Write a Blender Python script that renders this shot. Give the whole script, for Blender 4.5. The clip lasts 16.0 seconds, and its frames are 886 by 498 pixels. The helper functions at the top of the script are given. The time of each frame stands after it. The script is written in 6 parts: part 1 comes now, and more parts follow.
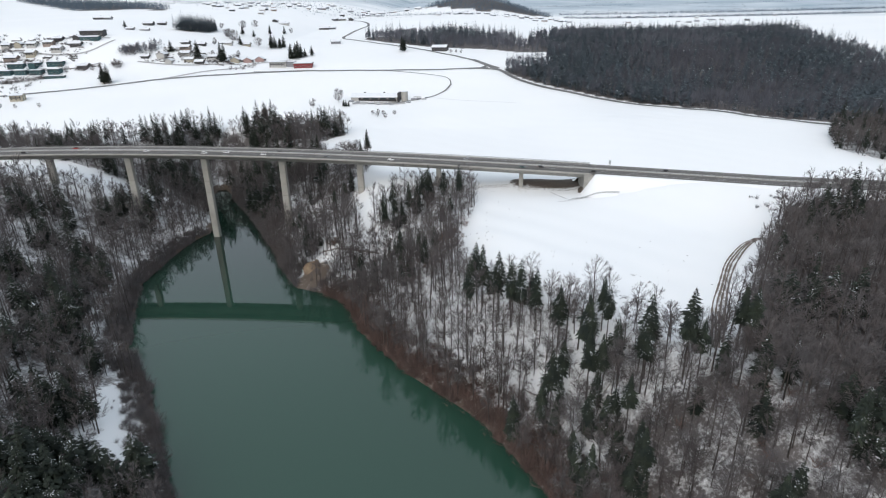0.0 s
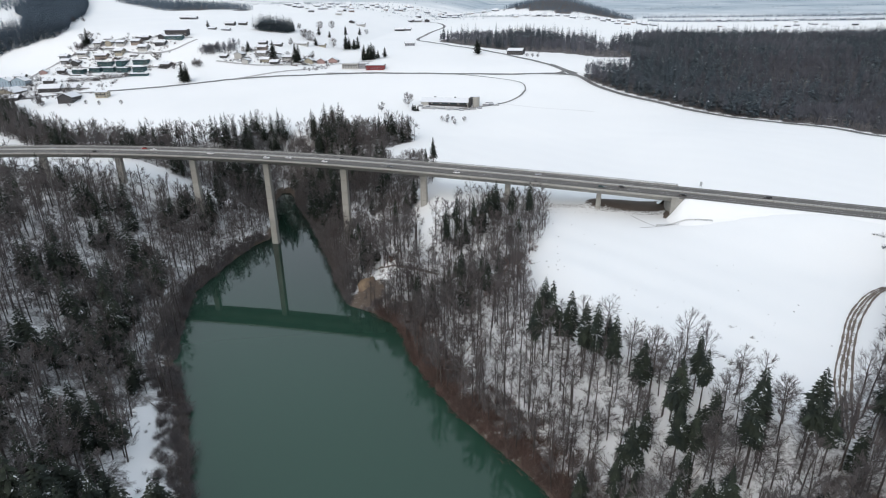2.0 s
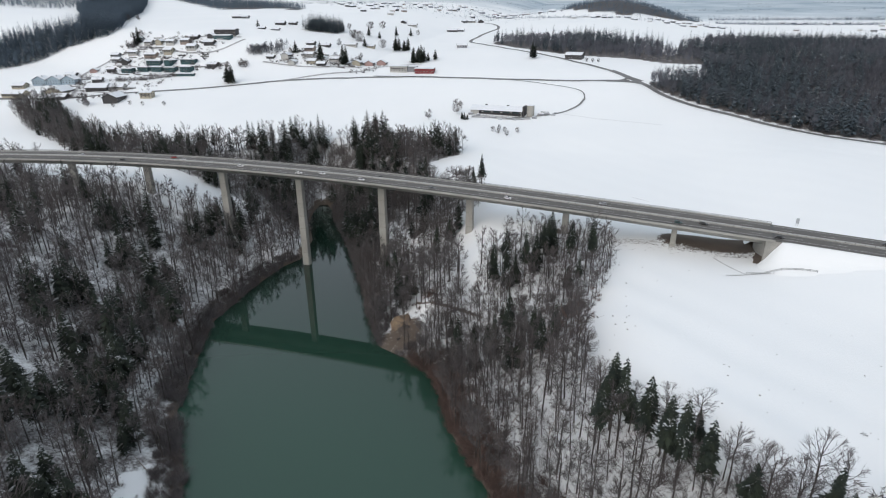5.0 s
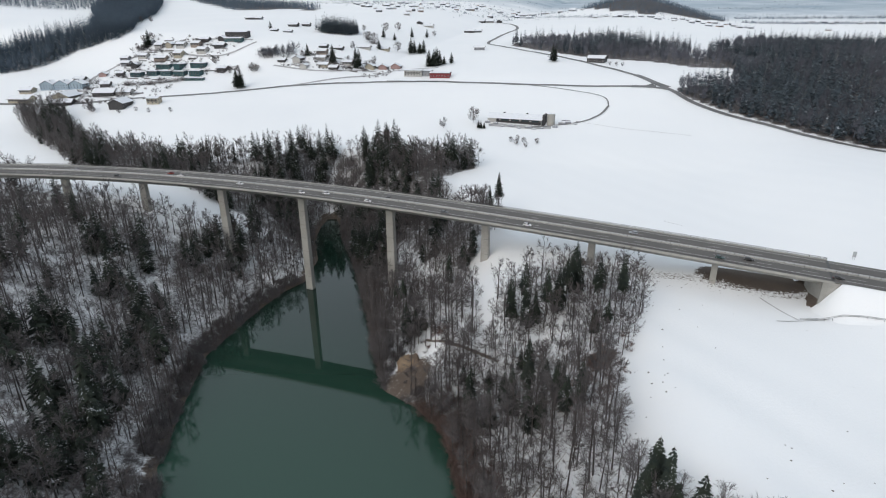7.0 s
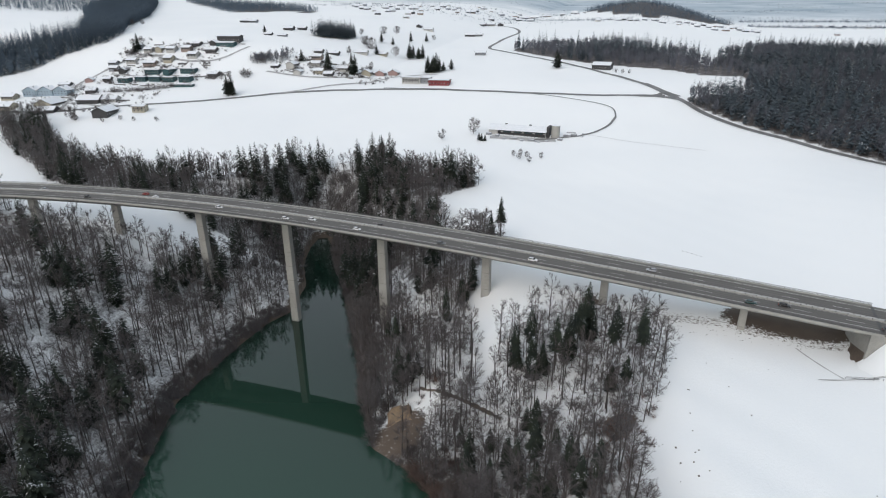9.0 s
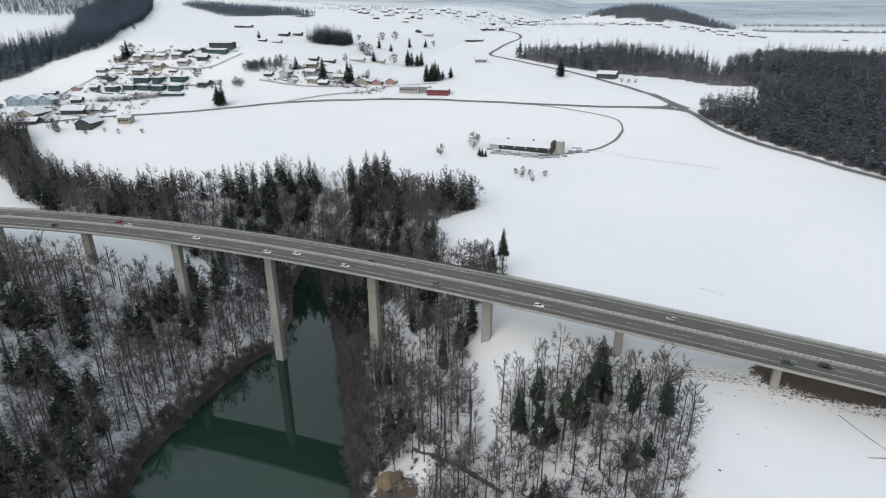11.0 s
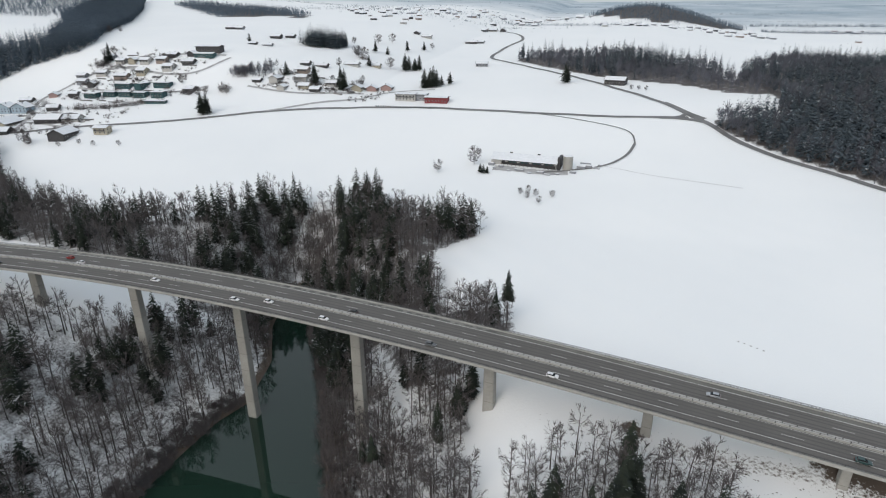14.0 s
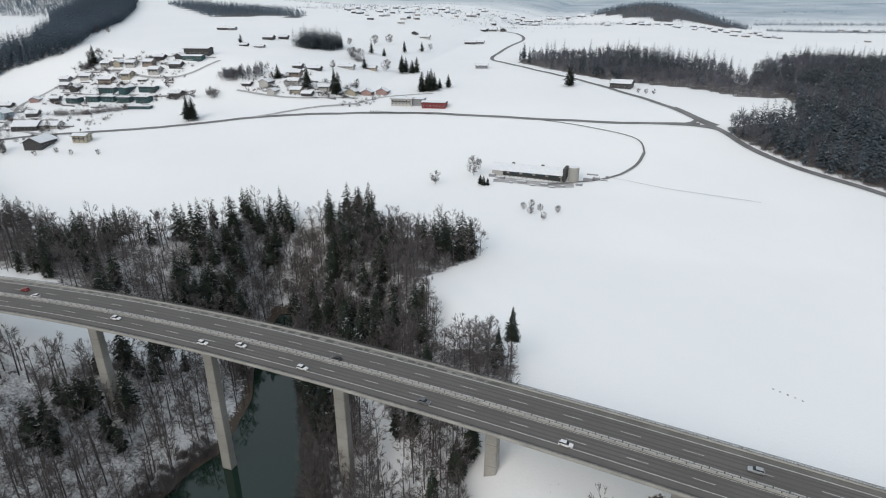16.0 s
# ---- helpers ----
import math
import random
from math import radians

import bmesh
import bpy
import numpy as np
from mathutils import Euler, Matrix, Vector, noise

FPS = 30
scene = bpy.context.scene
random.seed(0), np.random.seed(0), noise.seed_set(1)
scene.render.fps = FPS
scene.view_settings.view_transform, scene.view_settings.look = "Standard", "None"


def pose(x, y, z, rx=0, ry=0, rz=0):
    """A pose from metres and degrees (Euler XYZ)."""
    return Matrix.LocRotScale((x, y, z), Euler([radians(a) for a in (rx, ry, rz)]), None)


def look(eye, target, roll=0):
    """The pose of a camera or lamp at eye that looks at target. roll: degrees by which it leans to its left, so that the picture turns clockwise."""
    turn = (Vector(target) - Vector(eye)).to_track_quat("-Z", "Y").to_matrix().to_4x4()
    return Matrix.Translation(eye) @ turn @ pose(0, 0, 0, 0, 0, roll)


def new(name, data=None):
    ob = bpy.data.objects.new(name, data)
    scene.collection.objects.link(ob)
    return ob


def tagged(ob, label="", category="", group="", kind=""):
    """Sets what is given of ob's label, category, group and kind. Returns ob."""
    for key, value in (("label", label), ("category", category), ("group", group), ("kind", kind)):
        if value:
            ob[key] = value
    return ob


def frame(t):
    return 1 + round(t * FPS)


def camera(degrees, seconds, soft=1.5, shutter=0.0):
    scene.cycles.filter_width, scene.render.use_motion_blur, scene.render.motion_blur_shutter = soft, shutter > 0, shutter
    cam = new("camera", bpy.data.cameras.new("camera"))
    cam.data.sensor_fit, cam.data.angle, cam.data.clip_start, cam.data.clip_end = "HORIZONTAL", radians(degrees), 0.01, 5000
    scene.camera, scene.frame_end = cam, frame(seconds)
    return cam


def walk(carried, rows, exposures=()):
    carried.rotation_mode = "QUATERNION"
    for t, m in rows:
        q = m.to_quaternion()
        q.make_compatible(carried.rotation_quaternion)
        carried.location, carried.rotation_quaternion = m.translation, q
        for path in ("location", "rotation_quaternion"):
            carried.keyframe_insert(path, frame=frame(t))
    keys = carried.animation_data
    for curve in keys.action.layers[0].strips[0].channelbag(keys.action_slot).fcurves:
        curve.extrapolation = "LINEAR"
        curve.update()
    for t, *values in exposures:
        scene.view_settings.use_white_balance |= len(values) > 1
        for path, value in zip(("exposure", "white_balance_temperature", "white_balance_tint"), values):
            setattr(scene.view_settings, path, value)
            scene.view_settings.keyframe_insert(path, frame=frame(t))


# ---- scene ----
cam = camera(75.4, 16.0, soft=1.1)
PATH = [
    (0, (-0.586, 13.486, 159.575), (-0.661, 15.337, 158.821), -1.2),
    (0.5, (-1.213, 21.228, 159.499), (-1.292, 23.08, 158.747), -1.1),
    (1, (-1.545, 28.928, 160.181), (-1.678, 30.776, 159.43), -1.0),
    (1.5, (-1.564, 37.026, 160.333), (-1.775, 38.868, 159.585), -0.9),
    (2, (-2.135, 45.099, 160.246), (-2.435, 46.93, 159.5), -0.8),
    (2.5, (-3.103, 52.878, 160.619), (-3.476, 54.696, 159.874), -0.6),
    (3, (-3.896, 60.964, 160.862), (-4.325, 62.77, 160.117), -0.6),
    (3.5, (-5.546, 68.799, 161.2), (-5.975, 70.605, 160.456), -0.6),
    (4, (-7.311, 76.625, 161.54), (-7.738, 78.431, 160.795), -0.5),
    (6.5, (-15.768, 117.631, 166.007), (-16.273, 119.416, 165.258), -0.4),
    (7, (-17.351, 126.192, 167.66), (-17.858, 127.974, 166.909), -0.5),
    (7.5, (-19.124, 134.847, 168.439), (-19.632, 136.63, 167.689), -0.5),
    (8, (-21.099, 143.0, 169.306), (-21.606, 144.784, 168.558), -0.4),
    (8.5, (-22.939, 151.478, 170.49), (-23.447, 153.262, 169.743), -0.3),
    (9, (-24.874, 159.69, 172.328), (-25.382, 161.474, 171.579), -0.3),
    (11.5, (-33.538, 198.986, 180.146), (-34.048, 200.771, 179.401), -0.2),
    (12, (-35.3, 206.293, 180.902), (-35.811, 208.078, 180.157), -0.2),
    (12.5, (-37.282, 212.788, 181.708), (-37.791, 214.573, 180.962), -0.2),
    (13, (-38.903, 220.971, 182.4), (-39.413, 222.755, 181.652), -0.2),
    (13.5, (-40.615, 228.144, 183.375), (-41.125, 229.927, 182.625), -0.2),
    (14, (-42.186, 235.572, 183.685), (-42.696, 237.354, 182.936), -0.2),
    (14.5, (-44.014, 243.954, 184.23), (-44.525, 245.736, 183.479), -0.3),
    (15, (-46.025, 251.907, 185.01), (-46.535, 253.689, 184.257), -0.2),
    (15.5, (-47.766, 259.765, 185.837), (-48.276, 261.546, 185.083), -0.2),
    (16, (-49.661, 267.741, 186.196), (-50.17, 269.522, 185.442), -0.3),
]
walk(cam, [(t, look(eye, target, roll)) for t, eye, target, roll in PATH], exposures=[(0, 0.31, 6420, 11), (3.5, 0.17, 6440, 11), (9, 0.09, 6480, 10.5), (16, 0.02, 6550, 10)])

# ---------------------------------------------------------------- world and light
SUN_ELEV, SUN_AZ = radians(38), radians(200)
world = bpy.data.worlds.new("sky")
scene.world = world
world.use_nodes = True
wn = world.node_tree.nodes
sky = wn.new("ShaderNodeTexSky")
sky.sky_type = "NISHITA"
sky.sun_disc = False
sky.sun_elevation = SUN_ELEV
sky.sun_rotation = SUN_AZ
sky.air_density, sky.dust_density, sky.ozone_density = 1.0, 6.0, 1.0
cloud = wn.new("ShaderNodeMixRGB")
cloud.inputs[0].default_value = 0.72
cloud.inputs[2].default_value = (6.5, 7.25, 7.85, 1)
world.node_tree.links.new(sky.outputs[0], cloud.inputs[1])
world.node_tree.links.new(cloud.outputs[0], wn["Background"].inputs[0])
wn["Background"].inputs[1].default_value = 0.11
sun = new("sun", bpy.data.lights.new("sun", "SUN"))
sun.data.energy = 0.7
sun.data.angle = radians(40)
sun.data.color = (1.0, 0.97, 0.93)
sun.matrix_world = look((math.sin(SUN_AZ) * 100, math.cos(SUN_AZ) * 100, 100 * math.tan(SUN_ELEV)), (0, 0, 0))


# ---------------------------------------------------------------- materials
def mat(name, base, other=None, rough=0.8, scale=0.5, amount=0.6, fine=8.0, bump=0.0, metal=0.0, spread=0.0, spec=0.5):
    """A surface of two tones mixed by coarse and fine noise in world metres; spread: how far single pieces vary in value."""
    m = bpy.data.materials.new(name)
    m.use_nodes = True
    n, l = m.node_tree.nodes, m.node_tree.links
    b = n["Principled BSDF"]
    b.inputs["Roughness"].default_value = rough
    b.inputs["Metallic"].default_value = metal
    b.inputs["Specular IOR Level"].default_value = spec
    geo = n.new("ShaderNodeNewGeometry")
    n1, n2 = n.new("ShaderNodeTexNoise"), n.new("ShaderNodeTexNoise")
    n1.inputs["Scale"].default_value, n2.inputs["Scale"].default_value = scale, fine
    n1.inputs["Detail"].default_value = 4
    l.new(geo.outputs["Position"], n1.inputs["Vector"])
    l.new(geo.outputs["Position"], n2.inputs["Vector"])
    add = n.new("ShaderNodeMath")
    add.operation = "MULTIPLY_ADD"
    l.new(n2.outputs["Fac"], add.inputs[0])
    add.inputs[1].default_value = 0.5
    l.new(n1.outputs["Fac"], add.inputs[2])
    ramp = n.new("ShaderNodeMapRange")
    ramp.inputs["From Min"].default_value, ramp.inputs["From Max"].default_value = 0.75 - 0.35 * amount, 0.75 + 0.35 * amount
    l.new(add.outputs[0], ramp.inputs["Value"])
    mix = n.new("ShaderNodeMixRGB")
    mix.inputs[1].default_value = (*base, 1)
    mix.inputs[2].default_value = (*(other or [c * 0.7 for c in base]), 1)
    l.new(ramp.outputs[0], mix.inputs[0])
    out = mix.outputs[0]
    if spread:
        info, hsv, rng = n.new("ShaderNodeObjectInfo"), n.new("ShaderNodeHueSaturation"), n.new("ShaderNodeMapRange")
        both = n.new("ShaderNodeMath")
        both.operation = "ADD"
        l.new(info.outputs["Random"], both.inputs[0])
        l.new(geo.outputs["Random Per Island"], both.inputs[1])
        rng.inputs["From Max"].default_value = 2
        rng.inputs["To Min"].default_value, rng.inputs["To Max"].default_value = 1 - spread, 1 + spread
        l.new(both.outputs[0], rng.inputs["Value"])
        l.new(rng.outputs[0], hsv.inputs["Value"])
        l.new(out, hsv.inputs["Color"])
        out = hsv.outputs[0]
    l.new(out, b.inputs["Base Color"])
    if bump:
        bp = n.new("ShaderNodeBump")
        bp.inputs["Strength"].default_value = bump
        bp.inputs["Distance"].default_value = 0.3
        l.new(add.outputs[0], bp.inputs["Height"])
        l.new(bp.outputs[0], b.inputs["Normal"])
    return m


def ground_material():
    """Snow that gives way to leaf litter and bare earth where the masks 'litter' and 'earth' say so."""
    m = bpy.data.materials.new("snow_ground")
    m.use_nodes = True
    n, l = m.node_tree.nodes, m.node_tree.links
    b = n["Principled BSDF"]
    b.inputs["Roughness"].default_value = 0.75
    b.inputs["Specular IOR Level"].default_value = 0.25
    geo = n.new("ShaderNodeNewGeometry")

    def noise_at(scale, detail=5, rough=0.55):
        t = n.new("ShaderNodeTexNoise")
        t.inputs["Scale"].default_value, t.inputs["Detail"].default_value, t.inputs["Roughness"].default_value = scale, detail, rough
        l.new(geo.outputs["Position"], t.inputs["Vector"])
        return t.outputs["Fac"]

    def mask(attr, n1, lo, hi):
        a = n.new("ShaderNodeAttribute")
        a.attribute_name = attr
        s = n.new("ShaderNodeMath")
        s.operation = "ADD"
        l.new(a.outputs["Fac"], s.inputs[0])
        l.new(n1, s.inputs[1])
        r = n.new("ShaderNodeMapRange")
        r.inputs["From Min"].default_value, r.inputs["From Max"].default_value = lo, hi
        l.new(s.outputs[0], r.inputs["Value"])
        return r.outputs[0]

    def mix(fac, c1, c2):
        x = n.new("ShaderNodeMixRGB")
        l.new(fac, x.inputs[0])
        for k, c in ((1, c1), (2, c2)):
            if isinstance(c, tuple):
                x.inputs[k].default_value = (*c, 1)
            else:
                l.new(c, x.inputs[k])
        return x.outputs[0]

    def blend(a, b):
        x = n.new("ShaderNodeMath")
        x.operation = "MULTIPLY_ADD"
        x.inputs[1].default_value = 0.5
        y = n.new("ShaderNodeMath")
        y.operation = "MULTIPLY"
        y.inputs[1].default_value = 0.5
        l.new(a, x.inputs[0])
        l.new(b, y.inputs[0])
        l.new(y.outputs[0], x.inputs[2])
        return x.outputs[0]

    broad, mid, small = noise_at(0.008, 3), noise_at(0.12), noise_at(0.9, 6, 0.65)
    snow = mix(broad, (0.80, 0.82, 0.84), (0.88, 0.89, 0.895))
    leaf = mix(mid, (0.085, 0.077, 0.075), (0.16, 0.146, 0.144))
    earth = mix(mid, (0.075, 0.058, 0.048), (0.135, 0.105, 0.082))
    c = mix(mask("litter", blend(mid, small), 0.94, 1.14), snow, leaf)
    c = mix(mask("earth", small, 0.92, 1.1), c, earth)
    # Blue-grey distance haze put into the far ground's colour, broken up by noise.
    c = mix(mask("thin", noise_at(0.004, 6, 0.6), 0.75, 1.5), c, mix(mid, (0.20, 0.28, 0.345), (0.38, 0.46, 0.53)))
    l.new(c, b.inputs["Base Color"])
    bp = n.new("ShaderNodeBump")
    bp.inputs["Strength"].default_value, bp.inputs["Distance"].default_value = 0.35, 0.4
    l.new(small, bp.inputs["Height"])
    l.new(bp.outputs[0], b.inputs["Normal"])
    return m


def water_material():
    m = bpy.data.materials.new("green_river_water")
    m.use_nodes = True
    n, l = m.node_tree.nodes, m.node_tree.links
    b = n["Principled BSDF"]
    b.inputs["Base Color"].default_value = (0.029, 0.053, 0.042, 1)
    b.inputs["Roughness"].default_value = 0.06
    b.inputs["IOR"].default_value = 1.51
    geo, t = n.new("ShaderNodeNewGeometry"), n.new("ShaderNodeTexNoise")
    t.inputs["Scale"].default_value = 0.35
    t.inputs["Detail"].default_value = 3
    l.new(geo.outputs["Position"], t.inputs["Vector"])
    # Base colour darkens towards the bridge: valley shade and dark reflections painted in.
    sep, valley_shade, mix = n.new("ShaderNodeSeparateXYZ"), n.new("ShaderNodeMapRange"), n.new("ShaderNodeMixRGB")
    l.new(geo.outputs["Position"], sep.inputs[0])
    valley_shade.interpolation_type = "SMOOTHSTEP"
    valley_shade.inputs["From Min"].default_value, valley_shade.inputs["From Max"].default_value = 250, 430
    l.new(sep.outputs["Y"], valley_shade.inputs["Value"])
    mix.inputs[1].default_value, mix.inputs[2].default_value = (0.021, 0.058, 0.040, 1), (0.010, 0.025, 0.018, 1)
    l.new(valley_shade.outputs[0], mix.inputs[0])
    l.new(mix.outputs[0], b.inputs["Base Color"])
    t2 = n.new("ShaderNodeTexNoise")
    t2.inputs["Scale"].default_value = 0.012
    l.new(geo.outputs["Position"], t2.inputs["Vector"])
    r = n.new("ShaderNodeMapRange")
    r.inputs["To Min"].default_value, r.inputs["To Max"].default_value = 0.015, 0.045
    l.new(t2.outputs["Fac"], r.inputs["Value"])
    l.new(r.outputs[0], b.inputs["Roughness"])
    bp = n.new("ShaderNodeBump")
    bp.inputs["Strength"].default_value, bp.inputs["Distance"].default_value = 0.05, 0.05
    l.new(t.outputs["Fac"], bp.inputs["Height"])
    l.new(bp.outputs[0], b.inputs["Normal"])
    return m


def needle_material(name="spruce_needles", dark=(0.018, 0.025, 0.023), light=(0.040, 0.050, 0.034)):
    """Dark needles; snow lies in clumps on faces that look up."""
    m = mat(name, dark, light, rough=0.75, scale=0.25, fine=3.0, spread=0.35, spec=0.2)
    n, l = m.node_tree.nodes, m.node_tree.links
    b = n["Principled BSDF"]
    src = b.inputs["Base Color"].links[0].from_socket
    geo, t, sep = n.new("ShaderNodeNewGeometry"), n.new("ShaderNodeTexNoise"), n.new("ShaderNodeSeparateXYZ")
    t.inputs["Scale"].default_value = 1.9
    t.inputs["Detail"].default_value = 4
    l.new(geo.outputs["Position"], t.inputs["Vector"])
    big, both = n.new("ShaderNodeTexNoise"), n.new("ShaderNodeMath")
    big.inputs["Scale"].default_value = 0.22
    l.new(geo.outputs["Position"], big.inputs["Vector"])
    both.operation = "MULTIPLY_ADD"
    both.inputs[1].default_value = 0.9
    l.new(big.outputs["Fac"], both.inputs[0])
    l.new(t.outputs["Fac"], both.inputs[2])
    r = n.new("ShaderNodeMapRange")
    r.inputs["From Min"].default_value, r.inputs["From Max"].default_value = 1.15, 1.20
    l.new(both.outputs[0], r.inputs["Value"])
    mix = n.new("ShaderNodeMixRGB")
    l.new(r.outputs[0], mix.inputs[0])
    l.new(src, mix.inputs[1])
    mix.inputs[2].default_value = (0.72, 0.74, 0.78, 1)
    l.new(mix.outputs[0], b.inputs["Base Color"])
    return m


SNOW = ground_material()
WATER = water_material()
CONCRETE = mat("weathered_concrete", (0.40, 0.39, 0.36), (0.28, 0.27, 0.245), rough=0.85, scale=0.08, amount=0.9, fine=1.2, bump=0.15)
CONCRETE_PALE = mat("pale_parapet_concrete", (0.37, 0.36, 0.335), (0.26, 0.255, 0.235), rough=0.85, scale=0.15, fine=2.0, bump=0.1)
STAINED = mat("stained_concrete_joint", (0.24, 0.23, 0.205), (0.17, 0.16, 0.145), rough=0.9, scale=0.4, fine=2.0)
WORN = mat("worn_wheel_track", (0.094, 0.088, 0.083), (0.074, 0.069, 0.066), rough=0.65, scale=0.05, amount=0.8, fine=1.2)
ASPHALT = mat("grey_asphalt", (0.136, 0.127, 0.119), (0.099, 0.092, 0.086), rough=0.8, scale=0.06, amount=0.8, fine=1.5, bump=0.05)
SHOULDER = mat("gritty_shoulder_asphalt", (0.17, 0.165, 0.152), (0.115, 0.11, 0.102), rough=0.9, scale=0.12, fine=1.4, bump=0.1)
PAINT = mat("road_paint", (0.62, 0.62, 0.60), (0.42, 0.42, 0.40), rough=0.7, scale=0.6, fine=4)
STEEL = mat("galvanised_steel", (0.46, 0.47, 0.47), (0.32, 0.33, 0.33), rough=0.55, metal=0.5, scale=0.5)
DARK_STEEL = mat("dark_rail_steel", (0.10, 0.10, 0.10), (0.06, 0.06, 0.06), rough=0.6, metal=0.4)
EARTH = mat("bare_soil", (0.075, 0.058, 0.048), (0.135, 0.105, 0.082), rough=0.95, scale=0.12, fine=1.5, bump=0.3)
BARK = mat("grey_brown_bark", (0.088, 0.076, 0.068), (0.050, 0.043, 0.039), rough=0.9, scale=0.7, fine=5, spread=0.3)
TWIG = mat("bare_twigs", (0.134, 0.126, 0.130), (0.100, 0.084, 0.081), rough=0.9, scale=0.06, fine=2, spread=0.4)
TWIG_RED = mat("red_brown_twigs", (0.172, 0.112, 0.096), (0.122, 0.090, 0.080), rough=0.9, scale=0.1, fine=2, spread=0.4)
NEEDLES = needle_material()
ROOF_SNOW = mat("roof_snow", (0.80, 0.82, 0.85), (0.70, 0.72, 0.75), rough=0.7, scale=0.4, fine=3)


# ---------------------------------------------------------------- mesh helpers
def mesh_from(name, verts, tris, material=None, smooth=False):
    """A mesh from arrays of vertices and triangles."""
    verts, tris = np.asarray(verts, np.float32), np.asarray(tris, np.int32)
    me = bpy.data.meshes.new(name)
    me.vertices.add(len(verts))
    me.vertices.foreach_set("co", verts.ravel())
    k = tris.shape[1]
    me.loops.add(tris.size)
    me.loops.foreach_set("vertex_index", tris.ravel())
    me.polygons.add(len(tris))
    me.polygons.foreach_set("loop_start", np.arange(0, tris.size, k, dtype=np.int32))
    if smooth:
        me.polygons.foreach_set("use_smooth", np.ones(len(tris), bool))
    me.update(calc_edges=True)
    if material:
        me.materials.append(material)
    return me


def child(name, me, parent, label=""):
    ob = new(name, me)
    ob.parent = parent
    return tagged(ob, label)


def part(name, bm, material, parent, label=""):
    me = bpy.data.meshes.new(name)
    bm.to_mesh(me)
    bm.free()
    me.materials.append(material)
    return child(name, me, parent, label)


def box(bm, x0, x1, y0, y1, z0, z1):
    """Adds a box to bm and returns its vertices."""
    vs = bmesh.ops.create_cube(bm, size=1)["verts"]
    for v in vs:
        v.co = Vector((x0 + (v.co.x + 0.5) * (x1 - x0), y0 + (v.co.y + 0.5) * (y1 - y0), z0 + (v.co.z + 0.5) * (z1 - z0)))
    return vs


def strip(rows):
    """Vertices and quads of a skin through equal rows of points."""
    rows = np.asarray(rows, float)
    a, b = rows.shape[:2]
    i = np.arange(a * b).reshape(a, b)
    quads = np.stack([i[:-1, :-1], i[1:, :-1], i[1:, 1:], i[:-1, 1:]], -1).reshape(-1, 4)
    return rows.reshape(-1, 3), quads


# ---------------------------------------------------------------- the lie of the land
SHORE_L = np.array([(60, -300), (-20, -60), (-60, 60), (-95, 150), (-124, 195), (-151, 237), (-178, 268), (-195, 305), (-212, 345), (-214, 390), (-212, 425),
                    (-206, 442), (-215, 480), (-236, 515), (-247, 548), (-250, 568)], float)
SHORE_R = np.array([(380, -200), (150, 60), (60, 130), (29, 172), (6, 212), (-29, 247), (-57, 285), (-72, 318), (-88, 332), (-109, 341), (-122, 364), (-145, 408),
                    (-160, 436), (-190, 486), (-214, 522), (-230, 552), (-243, 570)], float)
RISE = ((-300, 46), (400, 46), (600, 53), (690, 62), (760, 73), (855, 90), (900, 98), (1000, 108), (1120, 116), (1300, 127), (1580, 148), (1800, 158), (2500, 176), (4000, 240), (6000, 330))


def ease(a, b, v):
    t = np.clip((v - a) / (b - a), 0, 1)
    return t * t * (3 - 2 * t)


def to_line(x, y, pts):
    """The distance to a broken line."""
    best = np.full(np.shape(x), 1e9)
    for (ax, ay), (bx, by) in zip(pts[:-1], pts[1:]):
        dx, dy = bx - ax, by - ay
        t = np.clip(((x - ax) * dx + (y - ay) * dy) / (dx * dx + dy * dy), 0, 1)
        best = np.minimum(best, np.hypot(x - ax - t * dx, y - ay - t * dy))
    return best


def inside(x, y, pts):
    hit = np.zeros(np.shape(x), bool)
    for (ax, ay), (bx, by) in zip(pts, np.roll(pts, -1, 0)):
        if ay != by:
            hit ^= ((ay > y) != (by > y)) & (x < (bx - ax) * (y - ay) / (by - ay) + ax)
    return hit


RIVER = np.concatenate([SHORE_L, SHORE_R[::-1]])


def banks(x, y):
    """Distance from the water (negative in it) on the left and the right bank, and whether the left one is nearer."""
    dl, dr = to_line(x, y, SHORE_L), to_line(x, y, SHORE_R)
    s = np.where(inside(x, y, RIVER), -1.0, 1.0)
    return s * np.minimum(dl, dr), dl < dr


def plateau(x, y):
    a = np.interp(y, [p[0] for p in RISE], [p[1] for p in RISE])
    hills = (1 - np.exp(-np.maximum(0, -x - 330) / 150)) * (12 * ease(600, 700, y) + 38 * ease(820, 950, y))
    hills = hills + 60 * ease(900, 1900, -x) * ease(700, 1100, y)
    low = -26 * ease(0, 350, x) * ease(1050, 1500, y) * (1 - ease(2500, 4600, y))
    knoll = 46 * np.exp(-(((x - 45) / 190) ** 2 + ((y - 2120) / 130) ** 2))
    east = (12 - 1.2 * ease(150, 200, x) - 2 * ease(200, 330, x)) * ease(60, 150, x) * ease(310, 372, y) * (1 - ease(560, 720, y))
    mound = 3.0 * np.exp(-(((x - 48) / 30) ** 2 + ((y - 410) / 10) ** 2))
    return a + hills + east + low + knoll + mound


def wobble(x, y):
    return np.sin(x * 0.031 + 1.3) * np.cos(y * 0.027) + 0.6 * np.sin(x * 0.083 - y * 0.064) + 0.35 * np.sin(x * 0.19 + y * 0.21 + 2)


